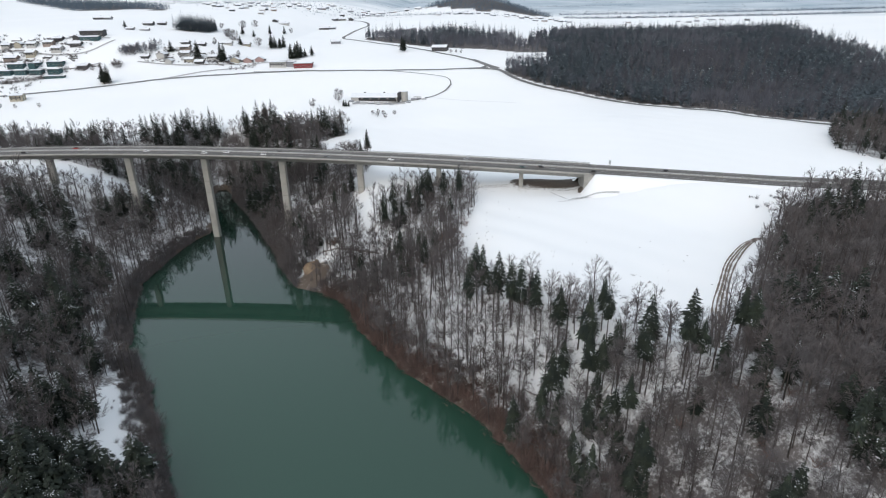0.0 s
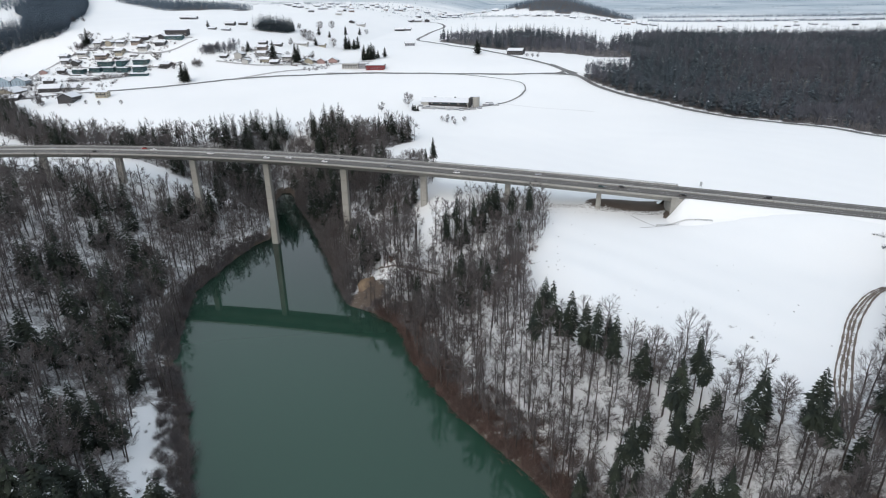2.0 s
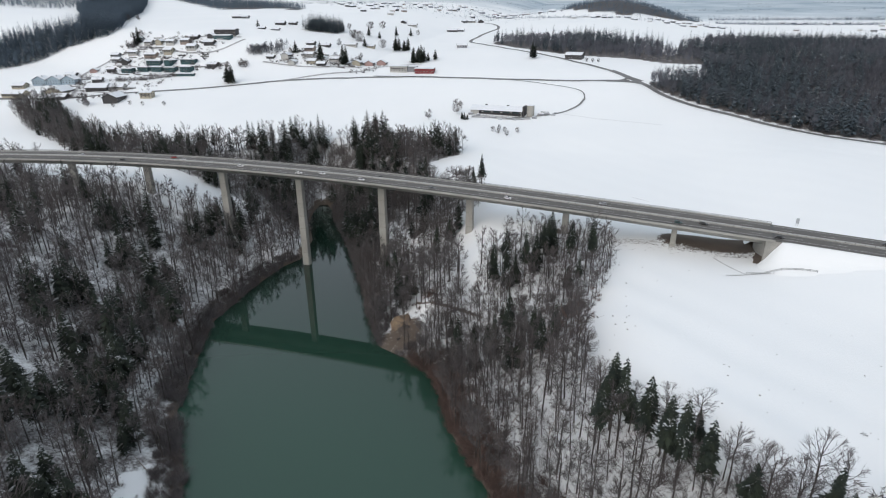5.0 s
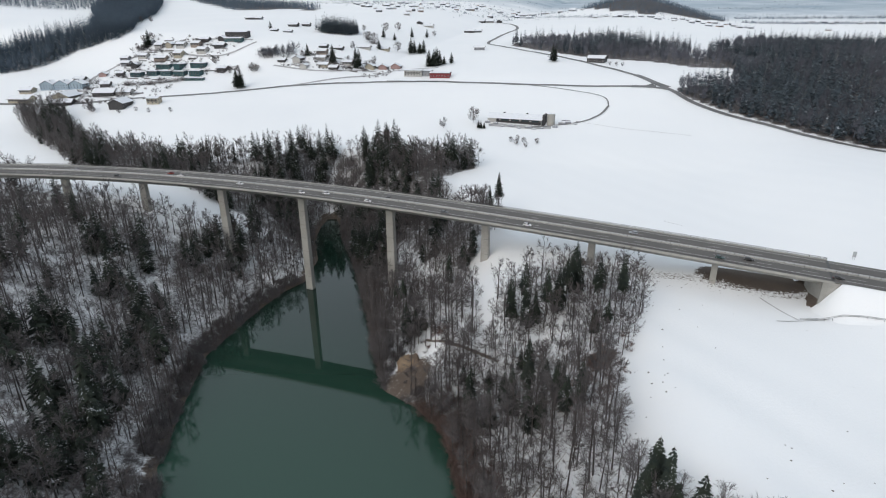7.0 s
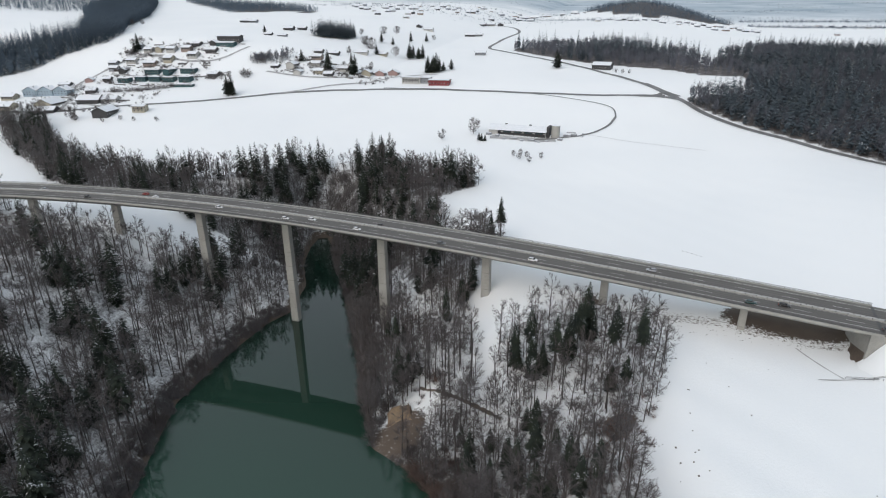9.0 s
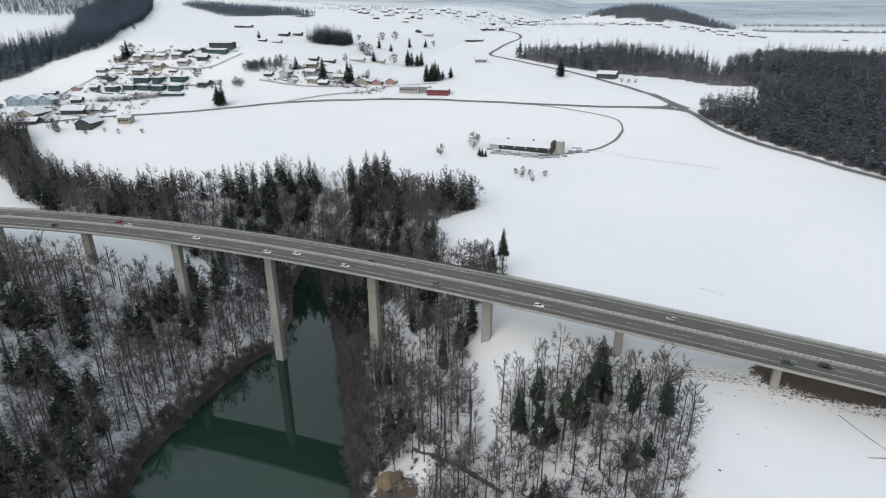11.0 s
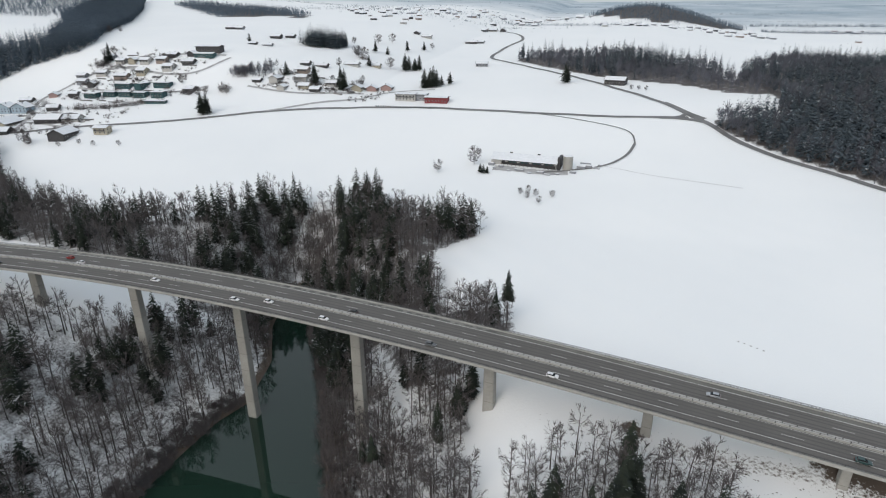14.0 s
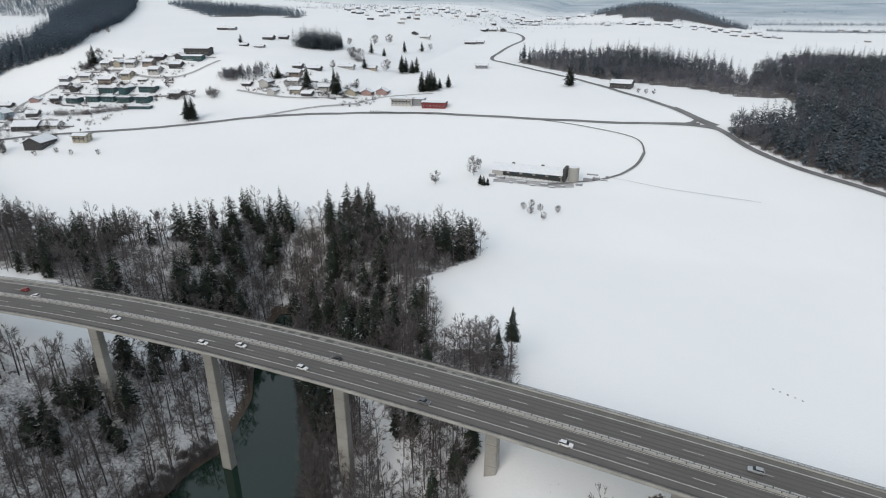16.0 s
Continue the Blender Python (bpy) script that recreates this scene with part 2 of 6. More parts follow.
def height(x, y):
    """Ground height above the water."""
    x, y = np.asarray(x, float), np.asarray(y, float)
    d, left = banks(x, y)
    wide = np.where(left, 125 - 40 * ease(420, 600, y), 55 + 30 * ease(230, 350, y))
    wide = wide * (1 - 0.5 * ease(510, 570, y))
    f = ease(0, 1, d / wide)
    f = np.where(d > 0, f * 0.75 + 0.25 * np.clip(d / wide, 0, 1), d * 0.03)
    z = f * plateau(x, y) + wobble(x, y) * 1.3 * ease(5, 40, d) * (1 - 0.75 * ease(60, 140, d))
    return np.where(d > 0, z + 0.25 * np.minimum(d, 3), np.maximum(d * 0.4, -4))


# Woods by outline: spacing of the trees, share of each kind, size, and how much of the floor is leaf litter.
AREAS = {}
AREAS["right_near"] = ([(29, 172), (12, 205), (78, 205), (90, 192), (100, 212), (118, 150), (160, 112), (125, 85), (60, 118)], 5.1, {"beech": 0.34, "broad": 0.38, "spruce": 0.28}, 0.94, 0.47)
AREAS["right_bank"] = ([(-60, 283), (-88, 334), (-110, 343), (-122, 366), (-105, 385), (-82, 392), (-72, 380), (-62, 340), (-40, 330), (-6, 318), (2, 274), (24, 252), (56, 222), (78, 205), (12, 205), (-29, 247)], 5.4, {"beech": 0.64, "broad": 0.26, "spruce": 0.10}, 1.05, 0.36)
AREAS["under_span"] = ([(-122, 366), (-148, 410), (-158, 438), (-100, 440), (-84, 436), (-82, 392), (-105, 385)], 4.8, {"beech": 0.34, "broad": 0.56, "spruce": 0.10}, 1.0, 0.46)
AREAS["grove"] = ([(-66, 350), (-62, 388), (-40, 398), (0, 392), (8, 372), (-2, 325), (-30, 330)], 4.9, {"beech": 0.36, "broad": 0.50, "spruce": 0.14}, 0.9, 0.44)
AREAS["right_wood"] = ([(118, 150), (98, 198), (120, 236), (158, 300), (190, 342), (232, 350), (275, 345), (265, 270), (215, 190), (170, 125)], 5.4, {"beech_lo": 0.36, "broad_lo": 0.46, "spruce_lo": 0.18}, 1.0, 0.66)
AREAS["road_wood"] = ([(285, 465), (300, 432), (345, 420), (420, 480), (400, 540), (330, 545)], 6.0, {"broad_lo": 0.6, "spruce_lo": 0.4}, 0.9, 0.55)
AREAS["left_bank"] = ([(-85, 125), (-95, 150), (-124, 195), (-178, 268), (-212, 345), (-214, 425), (-240, 440), (-300, 432), (-360, 440), (-430, 400), (-390, 320), (-290, 225), (-190, 125)], 5.7, {"beech": 0.44, "broad": 0.28, "spruce": 0.29}, 1.08, 0.53)
AREAS["right_dark"] = ([(40, 165), (58, 182), (98, 180), (128, 152), (155, 118), (122, 92), (75, 112), (48, 140)], 9.6, {"spruce_lo": 0.4, "broad_lo": 0.6}, 0.85, 0.6)
AREAS["left_low"] = ([(-98, 140), (-124, 190), (-170, 250), (-215, 250), (-290, 225), (-190, 125)], 15.0, {"spruce": 1.0}, 0.95, 0.3)
AREAS["left_top"] = ([(-360, 440), (-520, 470), (-570, 440), (-480, 365), (-390, 320), (-430, 400)], 6.8, {"beech_lo": 0.50, "broad_lo": 0.28, "spruce_lo": 0.22}, 1.0, 0.54)
AREAS["left_near"] = ([(-30, -20), (-60, 55), (-88, 125), (-190, 122), (-290, 222), (-330, 130), (-170, -30)], 9.0, {"beech_lo": 0.55, "broad_lo": 0.3, "spruce_lo": 0.15}, 1.0, 0.55)
AREAS["right_far"] = ([(75, 122), (125, 85), (165, 112), (172, 125), (215, 190), (265, 270), (310, 250), (300, 120), (250, 20), (165, 55)], 5.5, {"beech_lo": 0.28, "broad_lo": 0.46, "spruce_lo": 0.26}, 1.0, 0.66)
AREAS["left_mid"] = ([(-204, 436), (-214, 478), (-235, 508), (-262, 490), (-280, 455), (-300, 430), (-240, 432)], 6.2, {"beech": 0.42, "broad": 0.38, "spruce": 0.2}, 0.95, 0.52)
AREAS["behind_left"] = ([(-216, 480), (-236, 515), (-250, 572), (-256, 606), (-290, 600), (-300, 560), (-355, 545), (-440, 540), (-520, 578), (-640, 672), (-690, 650), (-600, 590), (-520, 545), (-470, 512), (-420, 492), (-330, 488), (-290, 492), (-250, 500)], 5.3, {"beech_lo": 0.33, "broad_lo": 0.37, "spruce_lo": 0.30}, 0.98, 0.57)
AREAS["edge_strip"] = ([(-112, 446), (-100, 442), (-76, 450), (-74, 474), (-84, 482), (-104, 490), (-112, 490)], 6.2, {"broad": 0.93, "spruce": 0.07}, 0.9, 0.58)
AREAS["behind_right"] = ([(-158, 442), (-112, 446), (-112, 490), (-141, 540), (-127, 556), (-114, 574), (-116, 586), (-150, 590), (-205, 612), (-256, 606), (-250, 574), (-230, 553), (-190, 488)], 5.0, {"beech_lo": 0.32, "broad_lo": 0.38, "spruce_lo": 0.30}, 0.98, 0.62)
FOREST_EDGE = [(54, 842), (57, 852), (75, 860), (95, 868), (116, 868), (131, 926), (330, 950), (560, 950), (600, 700), (426, 514), (341, 557), (306, 574), (270, 630), (235, 648), (195, 680), (150, 724), (116, 755), (91, 778), (62, 816)]
FOREST_STRIP = [(-190, 1170), (-111, 1083), (-72, 1043), (-38, 1023), (-6, 1009), (24, 994), (53, 982), (70, 964), (83, 956), (125, 953), (131, 928), (330, 950), (560, 950), (640, 1290), (322, 1286), (245, 1324), (190, 1229), (145, 1151), (115, 1079), (97, 1022), (91, 1064), (86, 1140), (60, 1155), (30, 1196), (-20, 1270), (-110, 1240), (-190, 1215)]
KNOLL = [(-130, 2080), (-30, 1990), (60, 1950), (160, 1985), (260, 2005), (300, 2080), (240, 2150), (100, 2240), (-60, 2240)]
HILL = [(-920, 800), (-880, 806), (-852, 838), (-819, 877), (-767, 909), (-764, 940), (-844, 1042), (-990, 1262), (-1153, 1485), (-1316, 1680), (-1420, 1700), (-1250, 1400), (-1130, 1230), (-1010, 1130), (-900, 1000), (-850, 940), (-940, 900), (-1000, 850)]
RIDGE = [(-1218, 1670), (-1061, 1556), (-894, 1412), (-763, 1456), (-685, 1409), (-700, 1480), (-820, 1600), (-1000, 1750), (-1250, 1800)]
SNOW_BANK = np.array([(-156, 242), (-122, 192), (-112, 180), (-132, 172), (-168, 226)], float)
TRAIL = [(-152, 480), (-143, 469), (-134, 459), (-126, 447), (-118, 432), (-113, 423)]
TRACK = [(156, 303), (146, 296), (128, 272), (116, 250), (105, 229), (97, 210), (90, 194)]


def axis(parts):
    return np.concatenate([np.arange(a, b, s) for a, b, s in parts])


gx = axis([(-4800, -1600, 200), (-1600, -900, 50), (-900, -430, 12), (-430, 220, 4), (220, 460, 8), (460, 1600, 60), (1600, 4801, 200)])
gy = axis([(-900, -300, 60), (-300, -60, 12), (-60, 90, 6), (90, 640, 4), (640, 1320, 10), (1320, 2400, 40), (2400, 4901, 125)])
GX, GY = np.meshgrid(gx, gy, indexing="ij")
GZ = height(GX, GY)
gv, gq = strip(np.stack([GX, GY, GZ], -1))
ground_mesh = mesh_from("ground", gv, gq, SNOW, True)
vx, vy = gv[:, 0], gv[:, 1]
shore = banks(vx, vy)[0]
litter = np.zeros(len(gv), np.float32)
for area, share in [(a[0], a[4]) for a in AREAS.values()] + [(FOREST_EDGE, 0.68), (FOREST_STRIP, 0.68), (KNOLL, 0.72), (HILL, 0.5), (RIDGE, 0.68)]:
    area = np.array(area, float)
    near = np.where(inside(vx, vy, area), -1, 1) * to_line(vx, vy, np.vstack([area, area[:1]]))
    litter = np.maximum(litter, share * (1 - ease(-3, 4, near)))
litter[(np.abs(vx + 55) < 26) & (np.abs(vy - 372) < 40)] *= 0.75
litter[inside(vx, vy, SNOW_BANK)] = 0.2
litter *= 0.35 + 0.65 * ease(1.5, 4.5, to_line(vx, vy, np.array(TRAIL, float)))
earth = np.where(vx < -115, 0.72 * (1 - ease(3.5, 9, shore)), 0.68 * (1 - ease(1.5, 8, shore)))
for ex, ey, r, a in ((-97, 349, 15, 0.72), (-22, 413, 7, 0.7), (-10, 335, 8, 0.8), (0, 400, 9, 0.42)):
    earth = np.maximum(earth, a * (1 - ease(0.55 * r, r, np.hypot(vx - ex, vy - ey))))
earth = np.maximum(earth, 0.5 * (1 - ease(1, 5, to_line(vx, vy, np.array(TRACK, float)))))
earth = np.maximum(earth, 0.8 * (1 - ease(6, 13, to_line(vx, vy, np.array([(42, 411), (66, 408), (86, 410)])))))
earth = np.maximum(earth, 0.45 * (1 - ease(3, 10, to_line(vx, vy, np.array([(-8, 406), (30, 404), (62, 398), (90, 396)])))))
litter = np.maximum(litter, np.where(vx > -110, 0.6 * (1 - ease(10, 22, shore)) * (1 - ease(325, 345, vy)), 0))
# thin: share of painted haze in the ground colour, growing with distance.
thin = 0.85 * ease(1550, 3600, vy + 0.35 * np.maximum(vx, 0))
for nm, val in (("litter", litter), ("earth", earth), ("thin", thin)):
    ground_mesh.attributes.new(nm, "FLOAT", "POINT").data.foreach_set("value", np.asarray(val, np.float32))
ground = new("ground", ground_mesh)
tagged(ground, "snow-covered farmland and steep wooded river banks", "ground", kind="structure")


def on_ground(x, y):
    """Height of the built ground at a place, between the points of its grid."""
    i = int(np.clip(np.searchsorted(gx, x) - 1, 0, len(gx) - 2))
    j = int(np.clip(np.searchsorted(gy, y) - 1, 0, len(gy) - 2))
    u, v = (x - gx[i]) / (gx[i + 1] - gx[i]), (y - gy[j]) / (gy[j + 1] - gy[j])
    return float((1 - u) * ((1 - v) * GZ[i, j] + v * GZ[i, j + 1]) + u * ((1 - v) * GZ[i + 1, j] + v * GZ[i + 1, j + 1]))


bm = bmesh.new()
for v in [(-500, -230, 0), (440, -230, 0), (440, 720, 0), (-500, 720, 0)]:
    bm.verts.new(v)
bm.faces.new(bm.verts)
me = bpy.data.meshes.new("water")
bm.to_mesh(me)
bm.free()
me.materials.append(WATER)
water = tagged(new("water", me), "still green river water between wooded banks", "river", kind="structure")


# ---------------------------------------------------------------- the viaduct
def edge(x):
    """The near foot of the deck's fascia: its y and z."""
    c = min(max(x, -470), 200)
    u = (c + 135) / 200
    y, z = 416.9 - 23.0 * u - 12.8 * u * u + 4.0 * u**3, 66.6 - 3.7 * u - 1.2 * u * u
    s = (-23.0 - 25.6 * u + 12.0 * u * u) / 200
    return y + (x - c) * s, z + (x - c) * (-3.7 - 2.4 * u) / 200 * 0.4, s


def deck(x, off, dz):
    """A point of the deck: metres along, across from the near edge, and above the fascia's foot."""
    y, z, s = edge(x)
    n = math.hypot(1, s)
    return (x - s / n * off, y + off / n, z + dz)


ROAD_Z, WIDTH = 0.75, 27.4
ENDS = (-560, 82)


def sweep(x0, x1, step, profile, closed=True):
    """A skin along the road through a profile of (offset, height)."""
    n = max(2, int((x1 - x0) / step) + 1)
    prof = list(profile) + ([profile[0]] if closed else [])
    rows = [[deck(x, o, h) for o, h in prof] for x in np.linspace(x0, x1, n)]
    return strip(rows)


def merged(chunks):
    """Several (vertices, faces) as one."""
    vs, fs, k = [], [], 0
    for v, f in chunks:
        vs.append(np.asarray(v, float))
        fs.append(np.asarray(f, int) + k)
        k += len(v)
    return np.concatenate(vs), np.concatenate(fs)


def swept(name, material, parent, chunks, label=""):
    v, f = merged(chunks)
    return child(name, mesh_from(name, v, f, material), parent, label)


viaduct = tagged(new("viaduct"), "long concrete motorway viaduct on tall slender piers", "bridge")
girder = [(6.5, -0.3), (8.2, -4.2), (18.4, -4.2), (20.1, -0.3)]
swept("box_girder", CONCRETE, viaduct, [sweep(*ENDS, 6, girder)])
swept("deck_slab", CONCRETE, viaduct, [sweep(*ENDS, 6, [(0.25, 0.05), (6.5, -0.35), (20.1, -0.35), (27.15, 0.05), (27.15, 0.70), (0.25, 0.70)])])
for o0, o1, nm in ((0.0, 0.9, "near_parapet"), (26.4, 27.4, "far_parapet")):
    swept("parapet_kerb", CONCRETE_PALE, viaduct, [sweep(*ENDS, 6, [(o0, 0), (o1, 0), (o1, 1.0), (o0, 1.0)])], "pale concrete parapet kerb")


def rail(off, h, r=0.05):
    return sweep(*ENDS, 6, [(off - r, h - r), (off + r, h - r), (off + r, h + r), (off - r, h + r)])


def post_mesh(w, d, h):
    bm = bmesh.new()
    box(bm, -w / 2, w / 2, -d / 2, d / 2, 0, h)
    me = bpy.data.meshes.new("post")
    bm.to_mesh(me)
    bm.free()
    return me


slim_post = post_mesh(0.08, 0.08, 0.9)
slim_post.materials.append(DARK_STEEL)
for off in (0.3, 27.1):
    handrail = swept("handrail", DARK_STEEL, viaduct, [rail(off, 1.85, 0.07), rail(off, 1.5, 0.05), rail(off, 1.2, 0.04)], "thin dark steel railing")
    for x in np.arange(-420, ENDS[1], 3.0):
        child("post", slim_post, handrail).location = deck(x, off, 1.0)

PIERS = ((-438, 2.3), (-378, 2.3), (-318, 2.3), (-257.6, 2.35), (-198, 2.25), (-137.4, 2.3), (-78.3, 2.0), (-20.6, 1.6), (36.8, 1.35))
for x, hw0 in PIERS:
    p = deck(x, 12.2, -4.2)
    s = edge(x)[2]
    foot = on_ground(p[0], p[1]) - 2.5
    bm = bmesh.new()
    for k, (z, hw, hd) in enumerate(((foot - 0.5, hw0 * 1.12, 2.0), (p[2], hw0, 1.7))):
        c = 0.25
        ring = [bm.verts.new((a * hw - c * sx, b * hd - c * sy, z)) for a, b, sx, sy in
                ((-1, -1, -1, 0), (1, -1, 1, 0), (1, -1, 0, -1), (1, 1, 0, 1), (1, 1, 1, 0), (-1, 1, -1, 0), (-1, 1, 0, 1), (-1, -1, 0, -1))]
        if k:
            for i in range(8):
                bm.faces.new((low[i], low[(i + 1) % 8], ring[(i + 1) % 8], ring[i]))
            bm.faces.new(ring)
        low = ring
    bmesh.ops.transform(bm, matrix=Matrix.Translation((p[0], p[1], 0)) @ Matrix.Rotation(math.atan(s), 4, "Z"), verts=bm.verts)
    pier = part("pier", bm, CONCRETE, viaduct, "tall chamfered concrete pier")
    for k in range(1, int((p[2] - foot) / 9.0) + 1):
        zj = p[2] - 9.0 * k
        grow_by = 1 + 0.12 * (p[2] - zj) / (p[2] - foot + 0.5)
        hw, hd = hw0 * grow_by + 0.012, 1.7 * (1 + 0.176 * (p[2] - zj) / (p[2] - foot + 0.5)) + 0.012
        bm = bmesh.new()
        ring = [(-hw, -hd + 0.26), (-hw + 0.26, -hd), (hw - 0.26, -hd), (hw, -hd + 0.26), (hw, hd - 0.26), (hw - 0.26, hd), (-hw + 0.26, hd), (-hw, hd - 0.26)]
        loops = [[bm.verts.new((a, b, z)) for a, b in ring] for z in (zj, zj + 0.16)]
        for i in range(8):
            bm.faces.new((loops[0][i], loops[0][(i + 1) % 8], loops[1][(i + 1) % 8], loops[1][i]))
        bmesh.ops.transform(bm, matrix=Matrix.Translation((p[0], p[1], 0)) @ Matrix.Rotation(math.atan(s), 4, "Z"), verts=bm.verts)
        part("lift_joint", bm, STAINED, pier, "dark stained construction joint")

bm = bmesh.new()
for o in (1.0, 21.0):
    p = deck(79, o, 0)
    box(bm, p[0] - 1, p[0] + 14, p[1] - 0.6, p[1] + 0.6, p[2] - 12, p[2] - 0.1)
p = deck(80, 2, 0)
box(bm, p[0] - 1, p[0] + 1, p[1], p[1] + 22, p[2] - 13, p[2] - 0.4)
part("abutment", bm, CONCRETE_PALE, viaduct, "pale concrete abutment wing wall")

# The carriageways run on past the abutment.
road = tagged(new("road"), "grey asphalt motorway with two carriageways", "road", kind="structure")
FAR_END = 420
for o0, o1, m, nm in ((0.9, 4.3, ASPHALT, "near_shoulder"), (4.3, 12.2, ASPHALT, "carriageway"), (12.2, 14.5, SHOULDER, "median"),
                      (14.5, 23.9, ASPHALT, "carriageway"), (23.9, 26.4, SHOULDER, "hard_shoulder")):
    swept(nm, m, road, [sweep(ENDS[0], FAR_END, 6, [(o0, ROAD_Z), (o1, ROAD_Z)], False)])
def bank_z(x, y):
    """Height of the ground or of the road embankment on it, whichever is higher."""
    e = edge(x)
    q = max(0, e[0] + 0.9 - y, y - e[0] - 26.4)
    return max(on_ground(x, y), e[1] + 0.6 - 1.05 * max(0, math.hypot(q, 1.5 * max(0, ENDS[1] + 4 - x)) - 1))


for side in (1, -1):
    rows = []
    for x in np.arange(70, FAR_END + 1, 3.0):
        row = []
        for q in (0, 1.5, 4, 7, 10, 14, 19, 25, 32, 40):
            p = deck(x, 0.9 - q if side > 0 else 26.4 + q, 0)
            z = bank_z(p[0], p[1])
            row.append((p[0], p[1], z if z > on_ground(p[0], p[1]) + 0.01 else z - 0.5))
        rows.append(row if side > 0 else row[::-1])
    child("embankment", mesh_from("embankment", *strip(rows), SNOW, True), road, "snow-covered road embankment")
rows = []
for x in np.arange(54, 83, 2.0):
    row = [(o, *deck(x, o, 0)) for o in np.arange(1.5, 27, 3.0)]
    rows.append([(a, b, max(on_ground(a, b) - 0.3, c - 5.5 - 1.3 * (82 - x) - 1.6 * max(0, 2 - o, o - 25)) + np.random.uniform(0, 0.25)) for o, a, b, c in row])
child("soil_ramp", mesh_from("soil_ramp", *strip(rows), EARTH, True), road, "bare brown soil under the bridge end")
swept("verge", ROOF_SNOW, road, [sweep(ENDS[1], FAR_END, 6, [(0.9, 0.6), (26.4, 0.6)], False)])
for off in (6.3, 10.0, 17.0, 21.1):
    for o in (off - 0.85, off + 0.85):
        swept("wheel_track", WORN, road, [sweep(ENDS[0], FAR_END, 6, [(o - 0.33, ROAD_Z + 0.006), (o + 0.33, ROAD_Z + 0.006)], False)], "dark worn wheel track")
for off, w in ((4.5, 0.25), (12.0, 0.16), (14.8, 0.16), (23.8, 0.28)):
    swept("edge_line", PAINT, road, [sweep(ENDS[0], FAR_END, 6, [(off - w / 2, ROAD_Z + 0.012), (off + w / 2, ROAD_Z + 0.012)], False)], "solid white edge line")
for off, ph in ((8.1, -35.8), (19.0, -39.2)):
    for x in np.arange(ph - 21 * 17.8, FAR_END, 17.8):
        swept("lane_dash", PAINT, road, [sweep(x, x + 6, 6, [(off - 0.1, ROAD_Z + 0.012), (off + 0.1, ROAD_Z + 0.012)], False)])
barrier = tagged(new("guard_rail"), "double steel guard rail along the median", "guard rail", kind="structure")
for off in (12.9, 13.8):
    swept("rail", STEEL, barrier, [sweep(ENDS[0], FAR_END, 6, [(off - 0.06, ROAD_Z + 0.42), (off + 0.06, ROAD_Z + 0.42), (off + 0.06, ROAD_Z + 0.76), (off - 0.06, ROAD_Z + 0.76)])])
rail_post = post_mesh(0.3, 0.22, 0.8)
rail_post.materials.append(DARK_STEEL)
for x in np.arange(-440, 330, 4.0):
    child("post", rail_post, barrier).location = deck(x, 12.9, ROAD_Z)
for x in np.arange(-438, 330, 4.0):
    child("post", rail_post, barrier).location = deck(x, 13.8, ROAD_Z)
swept("median_kerb", CONCRETE_PALE, barrier, [sweep(ENDS[0], FAR_END, 6, [(12.5, ROAD_Z), (14.2, ROAD_Z), (14.2, ROAD_Z + 0.22), (12.5, ROAD_Z + 0.22)])], "pale raised strip between the guard rails")


# ---------------------------------------------------------------- trees
def sticks(p0, p1, r0, r1):
    """Tapered three-sided sticks from arrays of ends and radii: vertices and triangles."""
    p0, p1, r0, r1 = (np.asarray(v, float) for v in (p0, p1, r0, r1))
    ax = p1 - p0
    ax /= np.linalg.norm(ax, axis=1, keepdims=True) + 1e-9
    ref = np.where(np.abs(ax[:, 2:]) > 0.8, [[1.0, 0, 0]], [[0, 0, 1.0]])
    u = np.cross(ax, ref)
    u /= np.linalg.norm(u, axis=1, keepdims=True)
    w = np.cross(ax, u)
    vs = []
    for p, r in ((p0, r0), (p1, r1)):
        for a in (0, 2.0944, 4.18879):
            vs.append(p + r[:, None] * (math.cos(a) * u + math.sin(a) * w))
    v = np.stack(vs, 1).reshape(-1, 3)
    t = np.array([(0, 1, 4), (0, 4, 3), (1, 2, 5), (1, 5, 4), (2, 0, 3), (2, 3, 5)])
    f = (np.arange(len(p0))[:, None, None] * 6 + t[None]).reshape(-1, 3)
    return v, f


def blades(p0, p1, w):
    """Thin twigs: one narrow triangle each, turned at random."""
    ax = p1 - p0
    side = np.cross(ax, np.random.normal(size=ax.shape))
    side /= np.linalg.norm(side, axis=1, keepdims=True) + 1e-9
    v = np.stack([p0 + side * w[:, None], p0 - side * w[:, None], p1], 1).reshape(-1, 3)
    return v, np.arange(len(v)).reshape(-1, 3)


